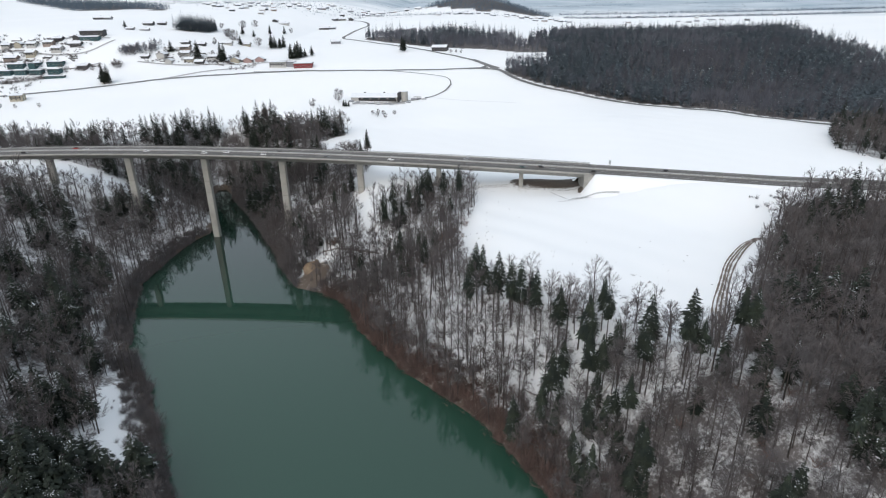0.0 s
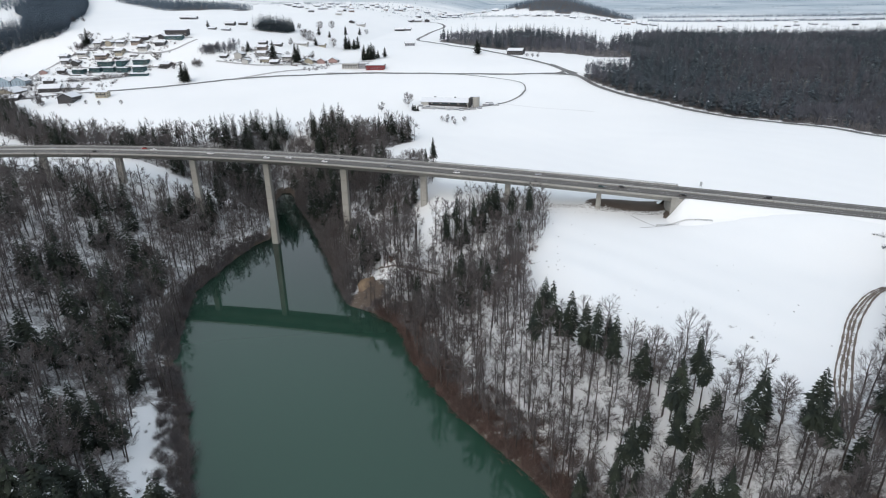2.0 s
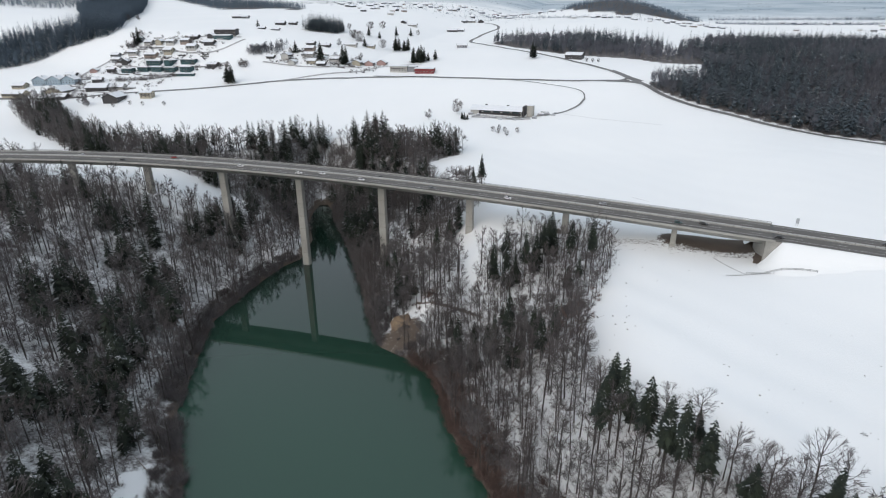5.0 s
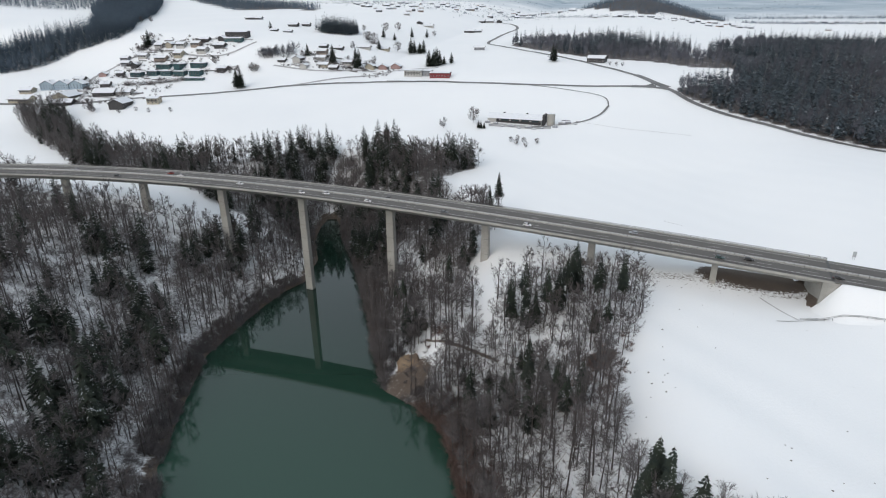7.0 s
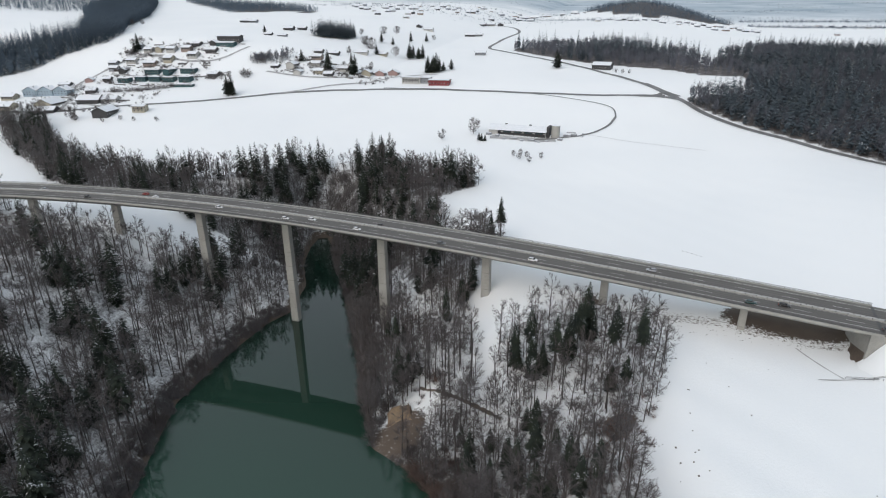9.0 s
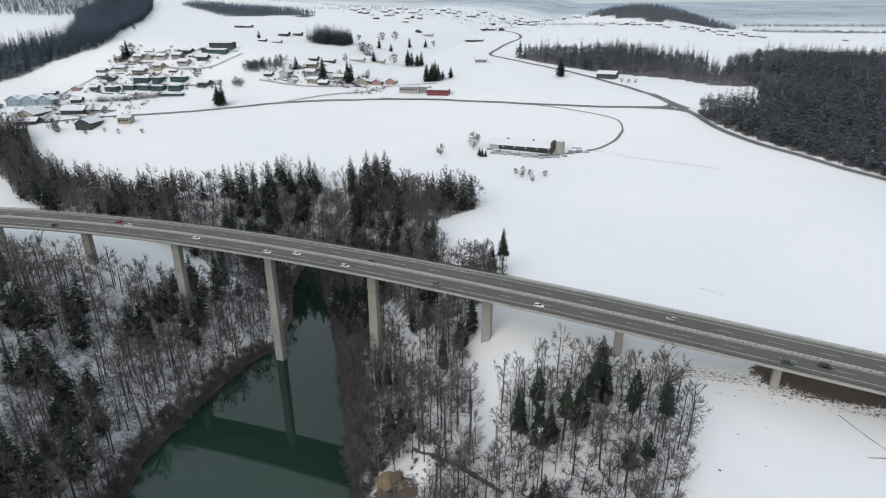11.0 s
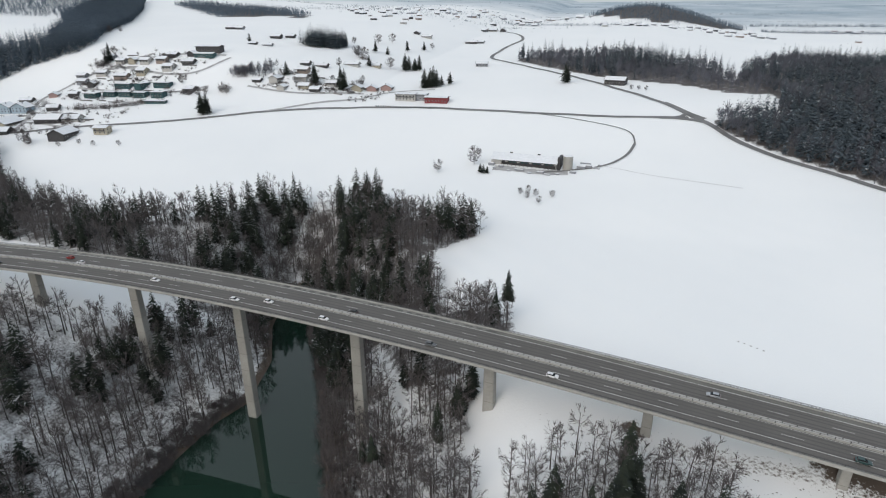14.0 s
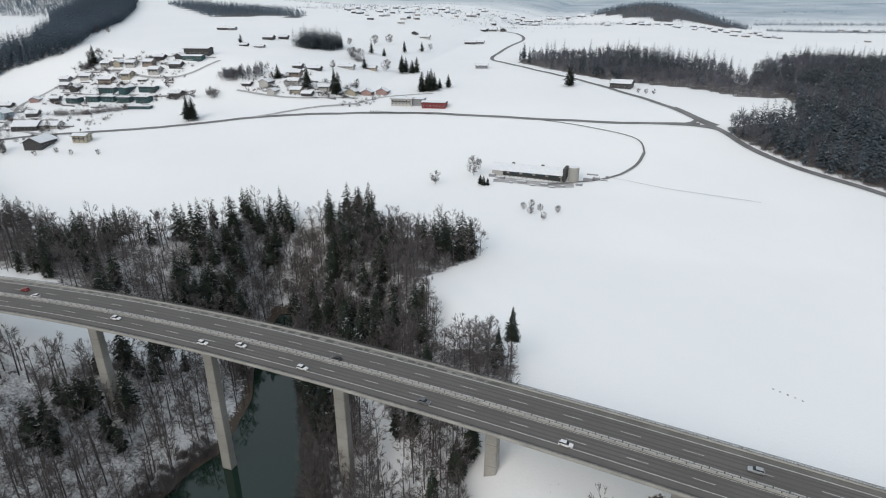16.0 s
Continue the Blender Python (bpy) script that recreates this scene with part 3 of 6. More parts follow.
def bare_tree(h, spread, rise, limbs, twigs, lean=0.0, thick=0.05, solid=True):
    """Trunk and crown of a leafless tree, its branches filling a rounded crown: (trunk mesh data, crown mesh data)."""
    rng = np.random
    n = 6 if solid else 4
    zs = np.linspace(0, h * 0.86, n)
    off = np.cumsum(rng.normal(0, 0.28, (n, 2)), 0) * (zs / h)[:, None]
    off[:, 0] += lean * zs
    spine = np.column_stack([off, zs])
    rad = (h * 0.0125) * (1 - zs / h) ** 0.8 + 0.04
    trunk = sticks(spine[:-1], spine[1:], rad[:-1], rad[1:])
    half = h * (1 - rise) / 2
    mid = np.array([lean * h * (1 + rise) / 2, 0, h * (1 + rise) / 2])

    def shell(count, r0, r1):
        """Points of the crown between two shares of its radius, uneven from side to side."""
        d = rng.normal(size=(count, 3)) + [0, 0, 0.25]
        d /= np.linalg.norm(d, axis=1, keepdims=True)
        az = np.arctan2(d[:, 1], d[:, 0])
        uneven = 1 + 0.16 * np.sin(2 * az + h) + 0.12 * np.sin(5 * az + 7 * d[:, 2] + spread)
        return mid + d * [spread, spread, half] * (uneven * (r0 + (r1 - r0) * rng.random(count) ** 0.6))[:, None]

    tip = shell(limbs, 0.5, 0.95)
    out = np.hypot(tip[:, 0] - mid[0], tip[:, 1])
    zb = np.clip(tip[:, 2] - out * rng.uniform(0.55, 1.3, limbs) - 0.1 * half, h * rise * 0.75, h * 0.82)
    base = np.column_stack([np.interp(zb, zs, spine[:, k]) for k in range(3)])
    knee = base + (tip - base) * [0.55, 0.55, 0.38] + rng.normal(0, 0.25, (limbs, 3))
    lw = np.full(limbs, h * 0.0030)
    if solid:
        made = [sticks(base, knee, lw * 1.3, lw * 0.9), blades(knee, tip, lw * 0.9)]
    else:
        made = [blades(base, knee + (knee - base) * 0.2, lw * 1.3), blades(knee, tip, lw * 1.1)]
    a0, a1 = np.vstack([base, knee, knee]), np.vstack([knee, tip, tip])

    def shoots(p0, p1, count, near, lo, hi, w, outward, turn):
        """Side shoots along the given branches, turned outwards from the crown's middle."""
        pick = rng.randint(0, len(p0), count)
        q = p0[pick] + (p1 - p0)[pick] * (near + (1 - near) * rng.random(count))[:, None]
        d = (p1 - p0)[pick]
        d = d / (np.linalg.norm(d, axis=1, keepdims=True) + 1e-6)
        o = (q - mid) / [spread, spread, half]
        o /= np.linalg.norm(o, axis=1, keepdims=True) + 1e-6
        d = d * 0.5 + o * outward + rng.normal(size=(count, 3)) * turn + [0, 0, 0.1]
        d /= np.linalg.norm(d, axis=1, keepdims=True)
        e = q + d * (spread * (lo + (hi - lo) * rng.random(count)))[:, None]
        far = np.linalg.norm((e - mid) / [spread, spread, half], axis=1)
        e = mid + (e - mid) * np.minimum(1, 1.12 / far)[:, None]
        made.append(blades(q, e, np.full(count, w)))
        return q, e

    m = max(16, twigs // 5)
    b0, b1 = shoots(a0, a1, m, 0.15, 0.35, 0.65, thick * 1.15, 0.5, 0.38)
    shoots(np.vstack([b0, b0, knee]), np.vstack([b1, b1, tip]), twigs - m, 0.1, 0.26, 0.54, thick, 0.5, 0.36)
    return trunk, merged(made)


def spruce(h, r, boughs, bare=0.12, ragged=0.25, fine=1.0):
    """Trunk and crown of a conifer: uneven tiers of drooping boughs, each a spine with side sprays."""
    rng = np.random
    trunk = sticks([(0, 0, 0), (0, 0, h * 0.5)], [(0, 0, h * 0.5), (0, 0, h)], [h * 0.012, h * 0.007], [h * 0.007, 0.02])
    ph = rng.random(4) * 6.283
    u = (np.arange(boughs) + rng.random(boughs)) / boughs
    f = 1 - (1 - u) ** 0.72
    tiers = max(8, int(h * (1 - bare) / 1.15))
    f = np.clip(f + 0.35 / tiers * np.sin(6.283 * f * tiers), 0, 1)
    z = h * (bare + (0.985 - bare) * f)
    a = np.arange(boughs) * 2.39996 + rng.normal(0, 0.3, boughs)
    lobe = 1 + ragged * np.sin(2 * a + ph[0] + 5 * f) + 0.7 * ragged * np.sin(3 * a + ph[1] - 13 * f) + 0.5 * ragged * np.sin(a + ph[2] + 31 * f)
    q = r * (1 - f ** 1.35) ** 0.8 * rng.uniform(0.55, 1.15, boughs) * lobe + 0.25 + 0.25 * (1 - f)
    q *= 0.62 + 0.38 * np.minimum(1, f * 5)
    drop = q * rng.uniform(0.15, 0.6, boughs) * (1 - 0.75 * f) + 0.1
    ax = np.column_stack([np.cos(a), np.sin(a)])
    sd = np.column_stack([-ax[:, 1], ax[:, 0]])

    def at(s, side, dz):
        xy = ax * (q * s)[:, None] + sd * side[:, None]
        return np.column_stack([xy, z - drop * s ** 1.5 + dz])

    w = (q * 0.13 + 0.2) * fine
    zero = np.zeros(boughs)
    reach = q * rng.uniform(0.28, 0.5, boughs)
    tri = [(at(0.02, w * 0.5, 0.3), at(0.6, -w, zero - 0.05), at(1.0, zero, zero)), (at(0.02, -w * 0.5, 0.3), at(0.6, w, zero - 0.12), at(1.0, zero, zero))]
    for sgn in (1, -1):
        tri.append((at(0.28, zero, zero + 0.08), at(0.55, zero, zero), at(0.78 + 0.1 * sgn, sgn * reach, -0.22 * reach - 0.12)))
    v = np.concatenate([np.stack(t, 1) for t in tri]).reshape(-1, 3)
    return trunk, (v, np.arange(len(v)).reshape(-1, 3))


def bush(h, n):
    """A shrub of upright bare shoots."""
    rng = np.random
    a, e = rng.random(n) * 6.283, 0.35 + 0.9 * rng.random(n)
    ln = h * (0.55 + 0.5 * rng.random(n))
    p0 = np.column_stack([rng.normal(0, h * 0.16, n), rng.normal(0, h * 0.16, n), h * 0.35 * rng.random(n)])
    p1 = p0 + np.column_stack([np.cos(a) * np.cos(e), np.sin(a) * np.cos(e), np.sin(e)]) * ln[:, None]
    return blades(p0, p1, np.full(n, 0.06))


KINDS = {}
KINDS["beech"] = [bare_tree(h, s, r, 22, 700, ln, 0.046) for h, s, r, ln in ((25, 4.1, 0.42, 0.0), (27, 4.5, 0.46, 0.03), (22, 3.8, 0.38, -0.04), (24, 3.7, 0.48, 0.02), (26, 4.9, 0.44, -0.02))]
KINDS["broad"] = [bare_tree(h, s, r, 28, 800, ln, 0.047) for h, s, r, ln in ((19, 4.9, 0.24, 0.0), (16, 5.0, 0.18, 0.05), (21, 5.3, 0.3, -0.03), (18, 4.4, 0.28, 0.08))]
KINDS["spruce"] = [spruce(h, r, n, b, g, fn) for h, r, n, b, g, fn in ((27, 4.0, 400, 0.12, 0.26, 0.9), (23, 3.9, 360, 0.10, 0.28, 0.9), (18, 3.5, 280, 0.06, 0.26, 0.9), (30, 3.3, 330, 0.46, 0.34, 0.9), (28, 3.1, 320, 0.40, 0.36, 0.9))]
KINDS["beech_lo"] = [bare_tree(h, s, r, 14, 285, ln, 0.078, False) for h, s, r, ln in ((25, 4.4, 0.42, 0.0), (23, 4.6, 0.38, 0.04), (26, 4.2, 0.48, -0.03), (22, 4.0, 0.45, 0.05))]
KINDS["broad_lo"] = [bare_tree(h, s, r, 16, 310, ln, 0.084, False) for h, s, r, ln in ((19, 5.2, 0.24, 0.0), (17, 5.3, 0.2, 0.05), (21, 5.3, 0.3, -0.04), (18, 4.8, 0.26, 0.02))]
KINDS["spruce_lo"] = [spruce(h, r, n, b, g, 1.25) for h, r, n, b, g in ((27, 4.5, 150, 0.10, 0.14), (24, 4.3, 135, 0.08, 0.14), (21, 3.9, 115, 0.05, 0.16), (28, 3.9, 125, 0.28, 0.24))]
KINDS["orchard"] = [bare_tree(h, s, 0.2, 30, 760, 0.0, 0.12) for h, s in ((15, 5.8), (14, 6.0), (16, 5.6))]
KINDS["field"] = [bare_tree(h, s, r, 34, 950, 0.0, 0.055) for h, s, r in ((15, 5.4, 0.2), (14, 5.6, 0.18), (16, 5.0, 0.22))]
def thicket(h, n):
    """A domed shrub whose shoots fan out from its foot."""
    rng = np.random
    d = rng.normal(size=(n, 3))
    d[:, 2] = np.abs(d[:, 2]) + 0.25
    d /= np.linalg.norm(d, axis=1, keepdims=True)
    end = d * [h * 0.62, h * 0.62, h] * rng.uniform(0.6, 1.08, n)[:, None]
    p0 = end * rng.uniform(0.1, 0.6, n)[:, None] + rng.normal(0, 0.12 * h, (n, 3)) * [1, 1, 0.4]
    return blades(p0, end, np.full(n, 0.07))


THICKETS = [thicket(h, 84) for h in (4.6, 5.6, 4.0, 5.0)]
BUSHES = [bush(h, 48) for h in (3.2, 4.2, 2.6)]
CROWN = {"orchard": TWIG, "beech_lo": TWIG, "broad_lo": TWIG, "spruce_lo": NEEDLES, "beech": TWIG, "broad": TWIG, "spruce": NEEDLES, "field": TWIG}
WORDS = {"beech": ("tall bare beech with a slim grey trunk", "tree"), "broad": ("spreading bare broadleaf tree with fine twigs", "tree"),
         "orchard": ("round-crowned bare tree standing in snow", "tree"), "field": ("round-crowned bare tree standing in snow", "tree"), "spruce": ("dark green spruce flecked with snow", "tree")}
NAMES = {"orchard": "field_tree", "beech": "bare_tree", "broad": "broad_bare_tree", "spruce": "spruce", "field": "field_tree", "beech_lo": "woodland_beech", "broad_lo": "woodland_broadleaf", "spruce_lo": "woodland_spruce"}
READY = {}
for kind, made in KINDS.items():
    READY[kind] = []
    for trunk, crown in made:
        READY[kind].append((mesh_from("trunk", *trunk, BARK), mesh_from("crown", *crown, CROWN[kind])))
WOODS = {"beech_lo": [], "broad_lo": [], "spruce_lo": []}
SINGLE = {"orchard": 0, "beech": 0, "broad": 0, "spruce": 0, "field": 0, "beech_lo": 999, "broad_lo": 999, "spruce_lo": 999}


def plant(kind, x, y, size, single, group, shapes=None, wide=1.0):
    """One tree: a thing of its own, or one of many in the woods."""
    n = random.choice(shapes or range(len(KINDS[kind])))
    turn, z = np.random.random() * 6.283, on_ground(x, y) - 0.25
    if single and SINGLE[kind] < (290 if kind != "beech" else 280):
        SINGLE[kind] += 1
        root = tagged(new(NAMES[kind]), *WORDS[kind], group)
        root.matrix_world = Matrix.Translation((x, y, z)) @ Matrix.Rotation(turn, 4, "Z") @ Matrix.Diagonal((size * wide, size * wide, size, 1))
        child("trunk", READY[kind][n][0], root)
        child("crown", READY[kind][n][1], root)
    else:
        kind = kind if kind.endswith("_lo") else kind + "_lo"
        WOODS[kind].append((n % len(KINDS[kind]), x, y, z, turn, size))


def scatter(area, gap, mix, sizes, single=None, group="woodland trees", keep=None, jitter=0.45):
    """Plants trees over a polygon on a jittered lattice. mix: kind -> share; single(x, y): whether they are things of their own."""
    area = np.array(area, float)
    (x0, y0), (x1, y1) = area.min(0), area.max(0)
    kinds, share = list(mix), np.cumsum(list(mix.values()))
    xs, ys = np.meshgrid(np.arange(x0, x1, gap), np.arange(y0, y1, gap))
    xs = (xs + gap * jitter * np.random.uniform(-1, 1, xs.shape)).ravel()
    ys = (ys + gap * jitter * np.random.uniform(-1, 1, ys.shape)).ravel()
    ok = inside(xs, ys, area)
    d, _ = banks(xs, ys)
    ok &= (np.hypot(xs + 99, ys - 351) > 12)
    ok &= to_line(xs, ys, np.array(TRAIL, float)) > 3.2
    ok &= (d > 0.8) & ~inside(xs, ys, SNOW_BANK)
    for x, y in zip(xs[ok], ys[ok]):
        if keep and not keep(x, y) or y < 80:
            continue
        e = edge(x)
        if -5 < y - e[0] < 32 and on_ground(x, y) > e[1] - 27:
            continue
        clump = 0.5 + 0.5 * math.sin(x * 0.07 + 1.7 * math.sin(y * 0.05)) * math.cos(y * 0.061 - 0.4)
        r = (np.random.random() * 0.6 + 0.4 * clump) * share[-1]
        plant(kinds[int(np.searchsorted(share, min(r, share[-1] - 1e-6)))], x, y, sizes * np.random.uniform(0.68, 1.14), bool(single and single(x, y)), group)


def edge_spruces(spots):
    for x, y, h in spots:
        plant("spruce", x, y, h / 26, True, "spruces at the wood's edge", (3, 4) if y < 262 else None)


edge_spruces([(8, 258, 31), (15, 250, 31), (20, 242, 30), (30, 234, 29), (24, 240, 31), (38, 221, 28), (2, 257, 30), (5, 262, 28), (64, 191, 33), (62, 187, 30), (75, 184, 31), (50, 196, 24), (-53, 318, 24), (-44, 320, 25), (-38, 323, 24), (-31, 310, 26), (-26, 312, 25), (-22, 304, 24), (-36, 309, 26), (-49, 331, 22)])
edge_spruces([(-40, 341, 19), (-24, 315, 20), (-57, 339, 18), (-68, 336, 17), (-31, 322, 19), (-48, 328, 18), (-44, 345, 17), (-120, 403, 20), (-117, 408, 19), (-125, 405, 18)])
edge_spruces([(-25, 393, 24), (-17, 308, 23), (174, 294, 22), (206, 305, 22), (-47, 373, 25), (-41, 366, 25), (-53, 370, 24), (-36, 366, 26), (-45, 364, 24), (-31, 369, 24), (-79, 474, 25), (-84, 470, 21), (-113, 464, 27), (-128, 506, 22), (-149, 520, 21)])
for x, y, h in ((-214, 608, 28), (-207, 611, 28), (-200, 612, 28), (-204, 604, 27), (-222, 598, 26), (-262, 602, 27), (-256, 600, 27), (-268, 598, 26), (-148, 572, 25), (-140, 566, 26), (-131, 570, 26), (-121, 577, 26), (-127, 581, 25), (-136, 576, 25),
                (-350, 548, 26), (-344, 535, 24), (-591, 605, 26), (-586, 616, 26), (-515, 577, 26), (-466, 552, 26), (-420, 540, 25), (-440, 546, 26)):
    plant("spruce", x, y, h / 25, False, "", (0, 1))
for x, y, h in ((-96, 472, 25), (-88, 468, 20), (-90, 479, 19), (-104, 476, 22)):
    plant("field", x, y, h / 15, True, "bare trees at the wood's edge")


def stocked(x, y):
    """Whether the thinned left bank bears a tree here: clumps with snowy clearings between them."""
    return noise.noise((x / 17, y / 17, 4.2)) + 0.5 * noise.noise((x / 7, y / 7, 1.1)) > -0.2


for nm, (area, gap, mix, size, _) in AREAS.items():
    single = (lambda x, y: True) if nm in ("right_bank", "grove", "right_near", "under_span", "edge_strip") else (lambda x, y: False)
    scatter(area, gap, mix, size, single, keep=stocked if nm == "left_bank" else None)


def grow(kind):
    """All other trees of a kind in the woods, as one object for the trunks and crowns."""
    spots = WOODS[kind]
    for which, material, label in ((0, BARK, "trunks"), (1, CROWN[kind], "crowns")):
        chunks = []
        for n, x, y, z, turn, s in spots:
            v, f = KINDS[kind][n][which]
            wide = s * (1.0 + 0.35 * abs(math.sin(x * 3.1 + y)) if "spruce" in kind else 1.0)
            c, sn = math.cos(turn) * wide, math.sin(turn) * wide
            chunks.append((np.column_stack([v[:, 0] * c - v[:, 1] * sn + x, v[:, 0] * sn + v[:, 1] * c + y, v[:, 2] * s + z]), f))
        if chunks:
            ob = new(NAMES[kind] + "_" + label, mesh_from(label, *merged(chunks), material))
            tagged(ob, ("slim bare trunks" if which == 0 else "bare twiggy crowns" if "spruce" not in kind else "dark spruce crowns") + " of the woods on the river banks", "woodland", kind="stuff")


# ---------------------------------------------------------------- shrubs, logs and clods
def heap(name, spots, shapes, material, label, category):
    chunks = []
    for n, x, y, s in spots:
        v, f = shapes[n % len(shapes)]
        a = np.random.random() * 6.283
        c, sn, z = math.cos(a) * s, math.sin(a) * s, on_ground(x, y) - 0.1
        chunks.append((np.column_stack([v[:, 0] * c - v[:, 1] * sn + x, v[:, 0] * sn + v[:, 1] * c + y, v[:, 2] * s + z]), f))
    return tagged(new(name, mesh_from(name, *merged(chunks), material)), label, category, kind="stuff")


def along_shore(line, lo, hi, gap, y0, y1):
    out = []
    for (ax, ay), (bx, by) in zip(line[:-1], line[1:]):
        n = int(math.hypot(bx - ax, by - ay) / gap * (hi - lo) / gap) + 1
        for _ in range(n):
            t, o, a = np.random.random(), np.random.uniform(lo, hi), np.random.random() * 6.283
            x, y = ax + (bx - ax) * t, ay + (by - ay) * t
            nx, ny = -(by - ay), bx - ax
            k = math.hypot(nx, ny)
            for s in (1, -1):
                px, py = x + s * nx / k * o, y + s * ny / k * o
                if y0 < py < y1 and math.hypot(px + 99, py - 348) > 11 and float(banks(px, py)[0]) > min(lo * 0.6, 0.3):
                    out.append((np.random.randint(9), px, py, np.random.uniform(0.6, 1.25)))
                    break
    return out


SHORE_TREES = [thicket(h, 130) for h in (8.5, 10.5, 7.5)]
heap("shore_thickets", along_shore(SHORE_R[2:9], -0.5, 6, 3.2, 100, 345), SHORE_TREES, TWIG_RED, "tall red-brown bushy growth leaning over the water", "shrubs")
heap("shore_brush", along_shore(SHORE_L[2:12], -0.5, 6, 4.2, 120, 450) + along_shore(SHORE_R[8:16], -0.5, 7, 3.6, 330, 600), SHORE_TREES, TWIG, "tall grey-brown bushy growth leaning over the water", "shrubs")
heap("red_shrubs", along_shore(SHORE_R[2:9], -1.4, 15, 2.05, 100, 345), THICKETS, TWIG_RED, "red-brown leafless shrubs along the water's edge", "shrubs")
heap("grey_shrubs", along_shore(SHORE_L[3:12], -1.2, 12, 2.6, 120, 450) + along_shore(SHORE_R[8:16], -1.2, 14, 2.6, 330, 600), THICKETS, TWIG, "grey-brown leafless shrubs along the water's edge", "shrubs")
under = []
for nm, (area, gap, mix, size, _) in AREAS.items():
    area = np.array(area, float)
    lo, hi = area.min(0), area.max(0)
    n = int((hi - lo).prod() / (60 if nm == "right_near" else 44 if nm in ("right_bank", "grove") else 75 if nm == "left_bank" else 9999 if nm in ("left_near", "right_far") else 90))
    xs, ys = np.random.uniform(lo[0], hi[0], n), np.random.uniform(lo[1], hi[1], n)
    ok = inside(xs, ys, area) & (banks(xs, ys)[0] > 5)
    under += [(np.random.randint(9), x, y, np.random.uniform(0.4, 0.95)) for x, y in zip(xs[ok], ys[ok])]
under += [(np.random.randint(9), np.random.uniform(170, 330), np.random.uniform(338, 352), np.random.uniform(0.5, 1.0)) for _ in range(120)]
heap("undergrowth", under, BUSHES, TWIG, "bare brown undergrowth between the trees", "undergrowth")

LOG = mat("pale_fallen_wood", (0.30, 0.26, 0.22), (0.20, 0.17, 0.14), rough=0.9, scale=0.6, fine=4)
for x, y, ln, a in ((-38, 300, 14, 0.5), (-30, 282, 16, 0.9), (-25, 290, 12, 2.6), (-75, 352, 13, 0.2), (-66, 345, 11, 1.9), (0, 262, 13, 0.4), (28, 210, 12, 2.2), (45, 190, 13, 0.6), (-225, 350, 14, 0.7), (-232, 330, 12, 2.4),
                    (-198, 290, 13, 1.0), (-160, 230, 14, 2.7), (-175, 245, 11, 0.3), (-240, 400, 12, 1.2), (-208, 392, 11, 0.1), (60, 170, 12, 0.9), (85, 172, 11, 1.7), (-15, 270, 12, 1.2), (-48, 312, 10, 2.0)):
    if float(banks(x, y)[0]) < 0.5:
        continue
    ex, ey = x + ln * math.cos(a), y + ln * math.sin(a)
    v, f = sticks([(x, y, on_ground(x, y) + 0.25)], [(ex, ey, max(0.1, on_ground(ex, ey)) + 0.5)], [0.22], [0.08])
    br = np.random.uniform(0.3, 0.95, 6)
    p0 = np.array([(x + (ex - x) * t, y + (ey - y) * t, on_ground(x, y) + 0.3 + (on_ground(ex, ey) - on_ground(x, y)) * t) for t in br])
    b = sticks(p0, p0 + np.random.normal(0, 0.8, (6, 3)) + (0, 0, 0.8), np.full(6, 0.05), np.full(6, 0.015))
    tagged(new("fallen_log", mesh_from("fallen_log", *merged([(v, f), b]), LOG)), "fallen bleached tree trunk lying on the snowy slope", "log", "fallen logs")

CLOD = mat("dark_clods", (0.07, 0.052, 0.042), (0.12, 0.10, 0.085), rough=0.95, scale=1.5)


def lump(r):
    bm = bmesh.new()
    bmesh.ops.create_icosphere(bm, subdivisions=1, radius=r)
    for v in bm.verts:
        v.co *= np.random.uniform(0.7, 1.25)
        v.co.z *= 0.55
    out = np.array([v.co[:] for v in bm.verts]), np.array([[v.index for v in f.verts] for f in bm.faces])
    bm.free()
    return out


clods = []
for n, (x0, x1, y0, y1), big in ((70, (0, 110, 250, 385), 0.45), (60, (-2, 14, 262, 395), 0.6), (220, (0, 84, 392, 403), 0.42), (90, (-75, 40, 405, 445), 0.3), (30, (-40, 20, 446, 466), 0.3), (40, (-60, 20, 405, 416), 0.4), (26, (40, 120, 225, 300), 0.5), (30, (-60, 120, 460, 640), 0.35)):
    for _ in range(n):
        x, y = np.random.uniform(x0, x1), np.random.uniform(y0, y1)
        clods.append((np.random.randint(9), x, y, big * 0.6 * np.random.uniform(0.3, 1.6)))
clods += [(i, 23 + 2.3 * i, 483 - 1.2 * i, 0.5) for i in range(5)]
heap("field_clods", clods, [lump(1.0) for _ in range(4)], CLOD, "dark earth clods and molehills on the snowy field", "clods")


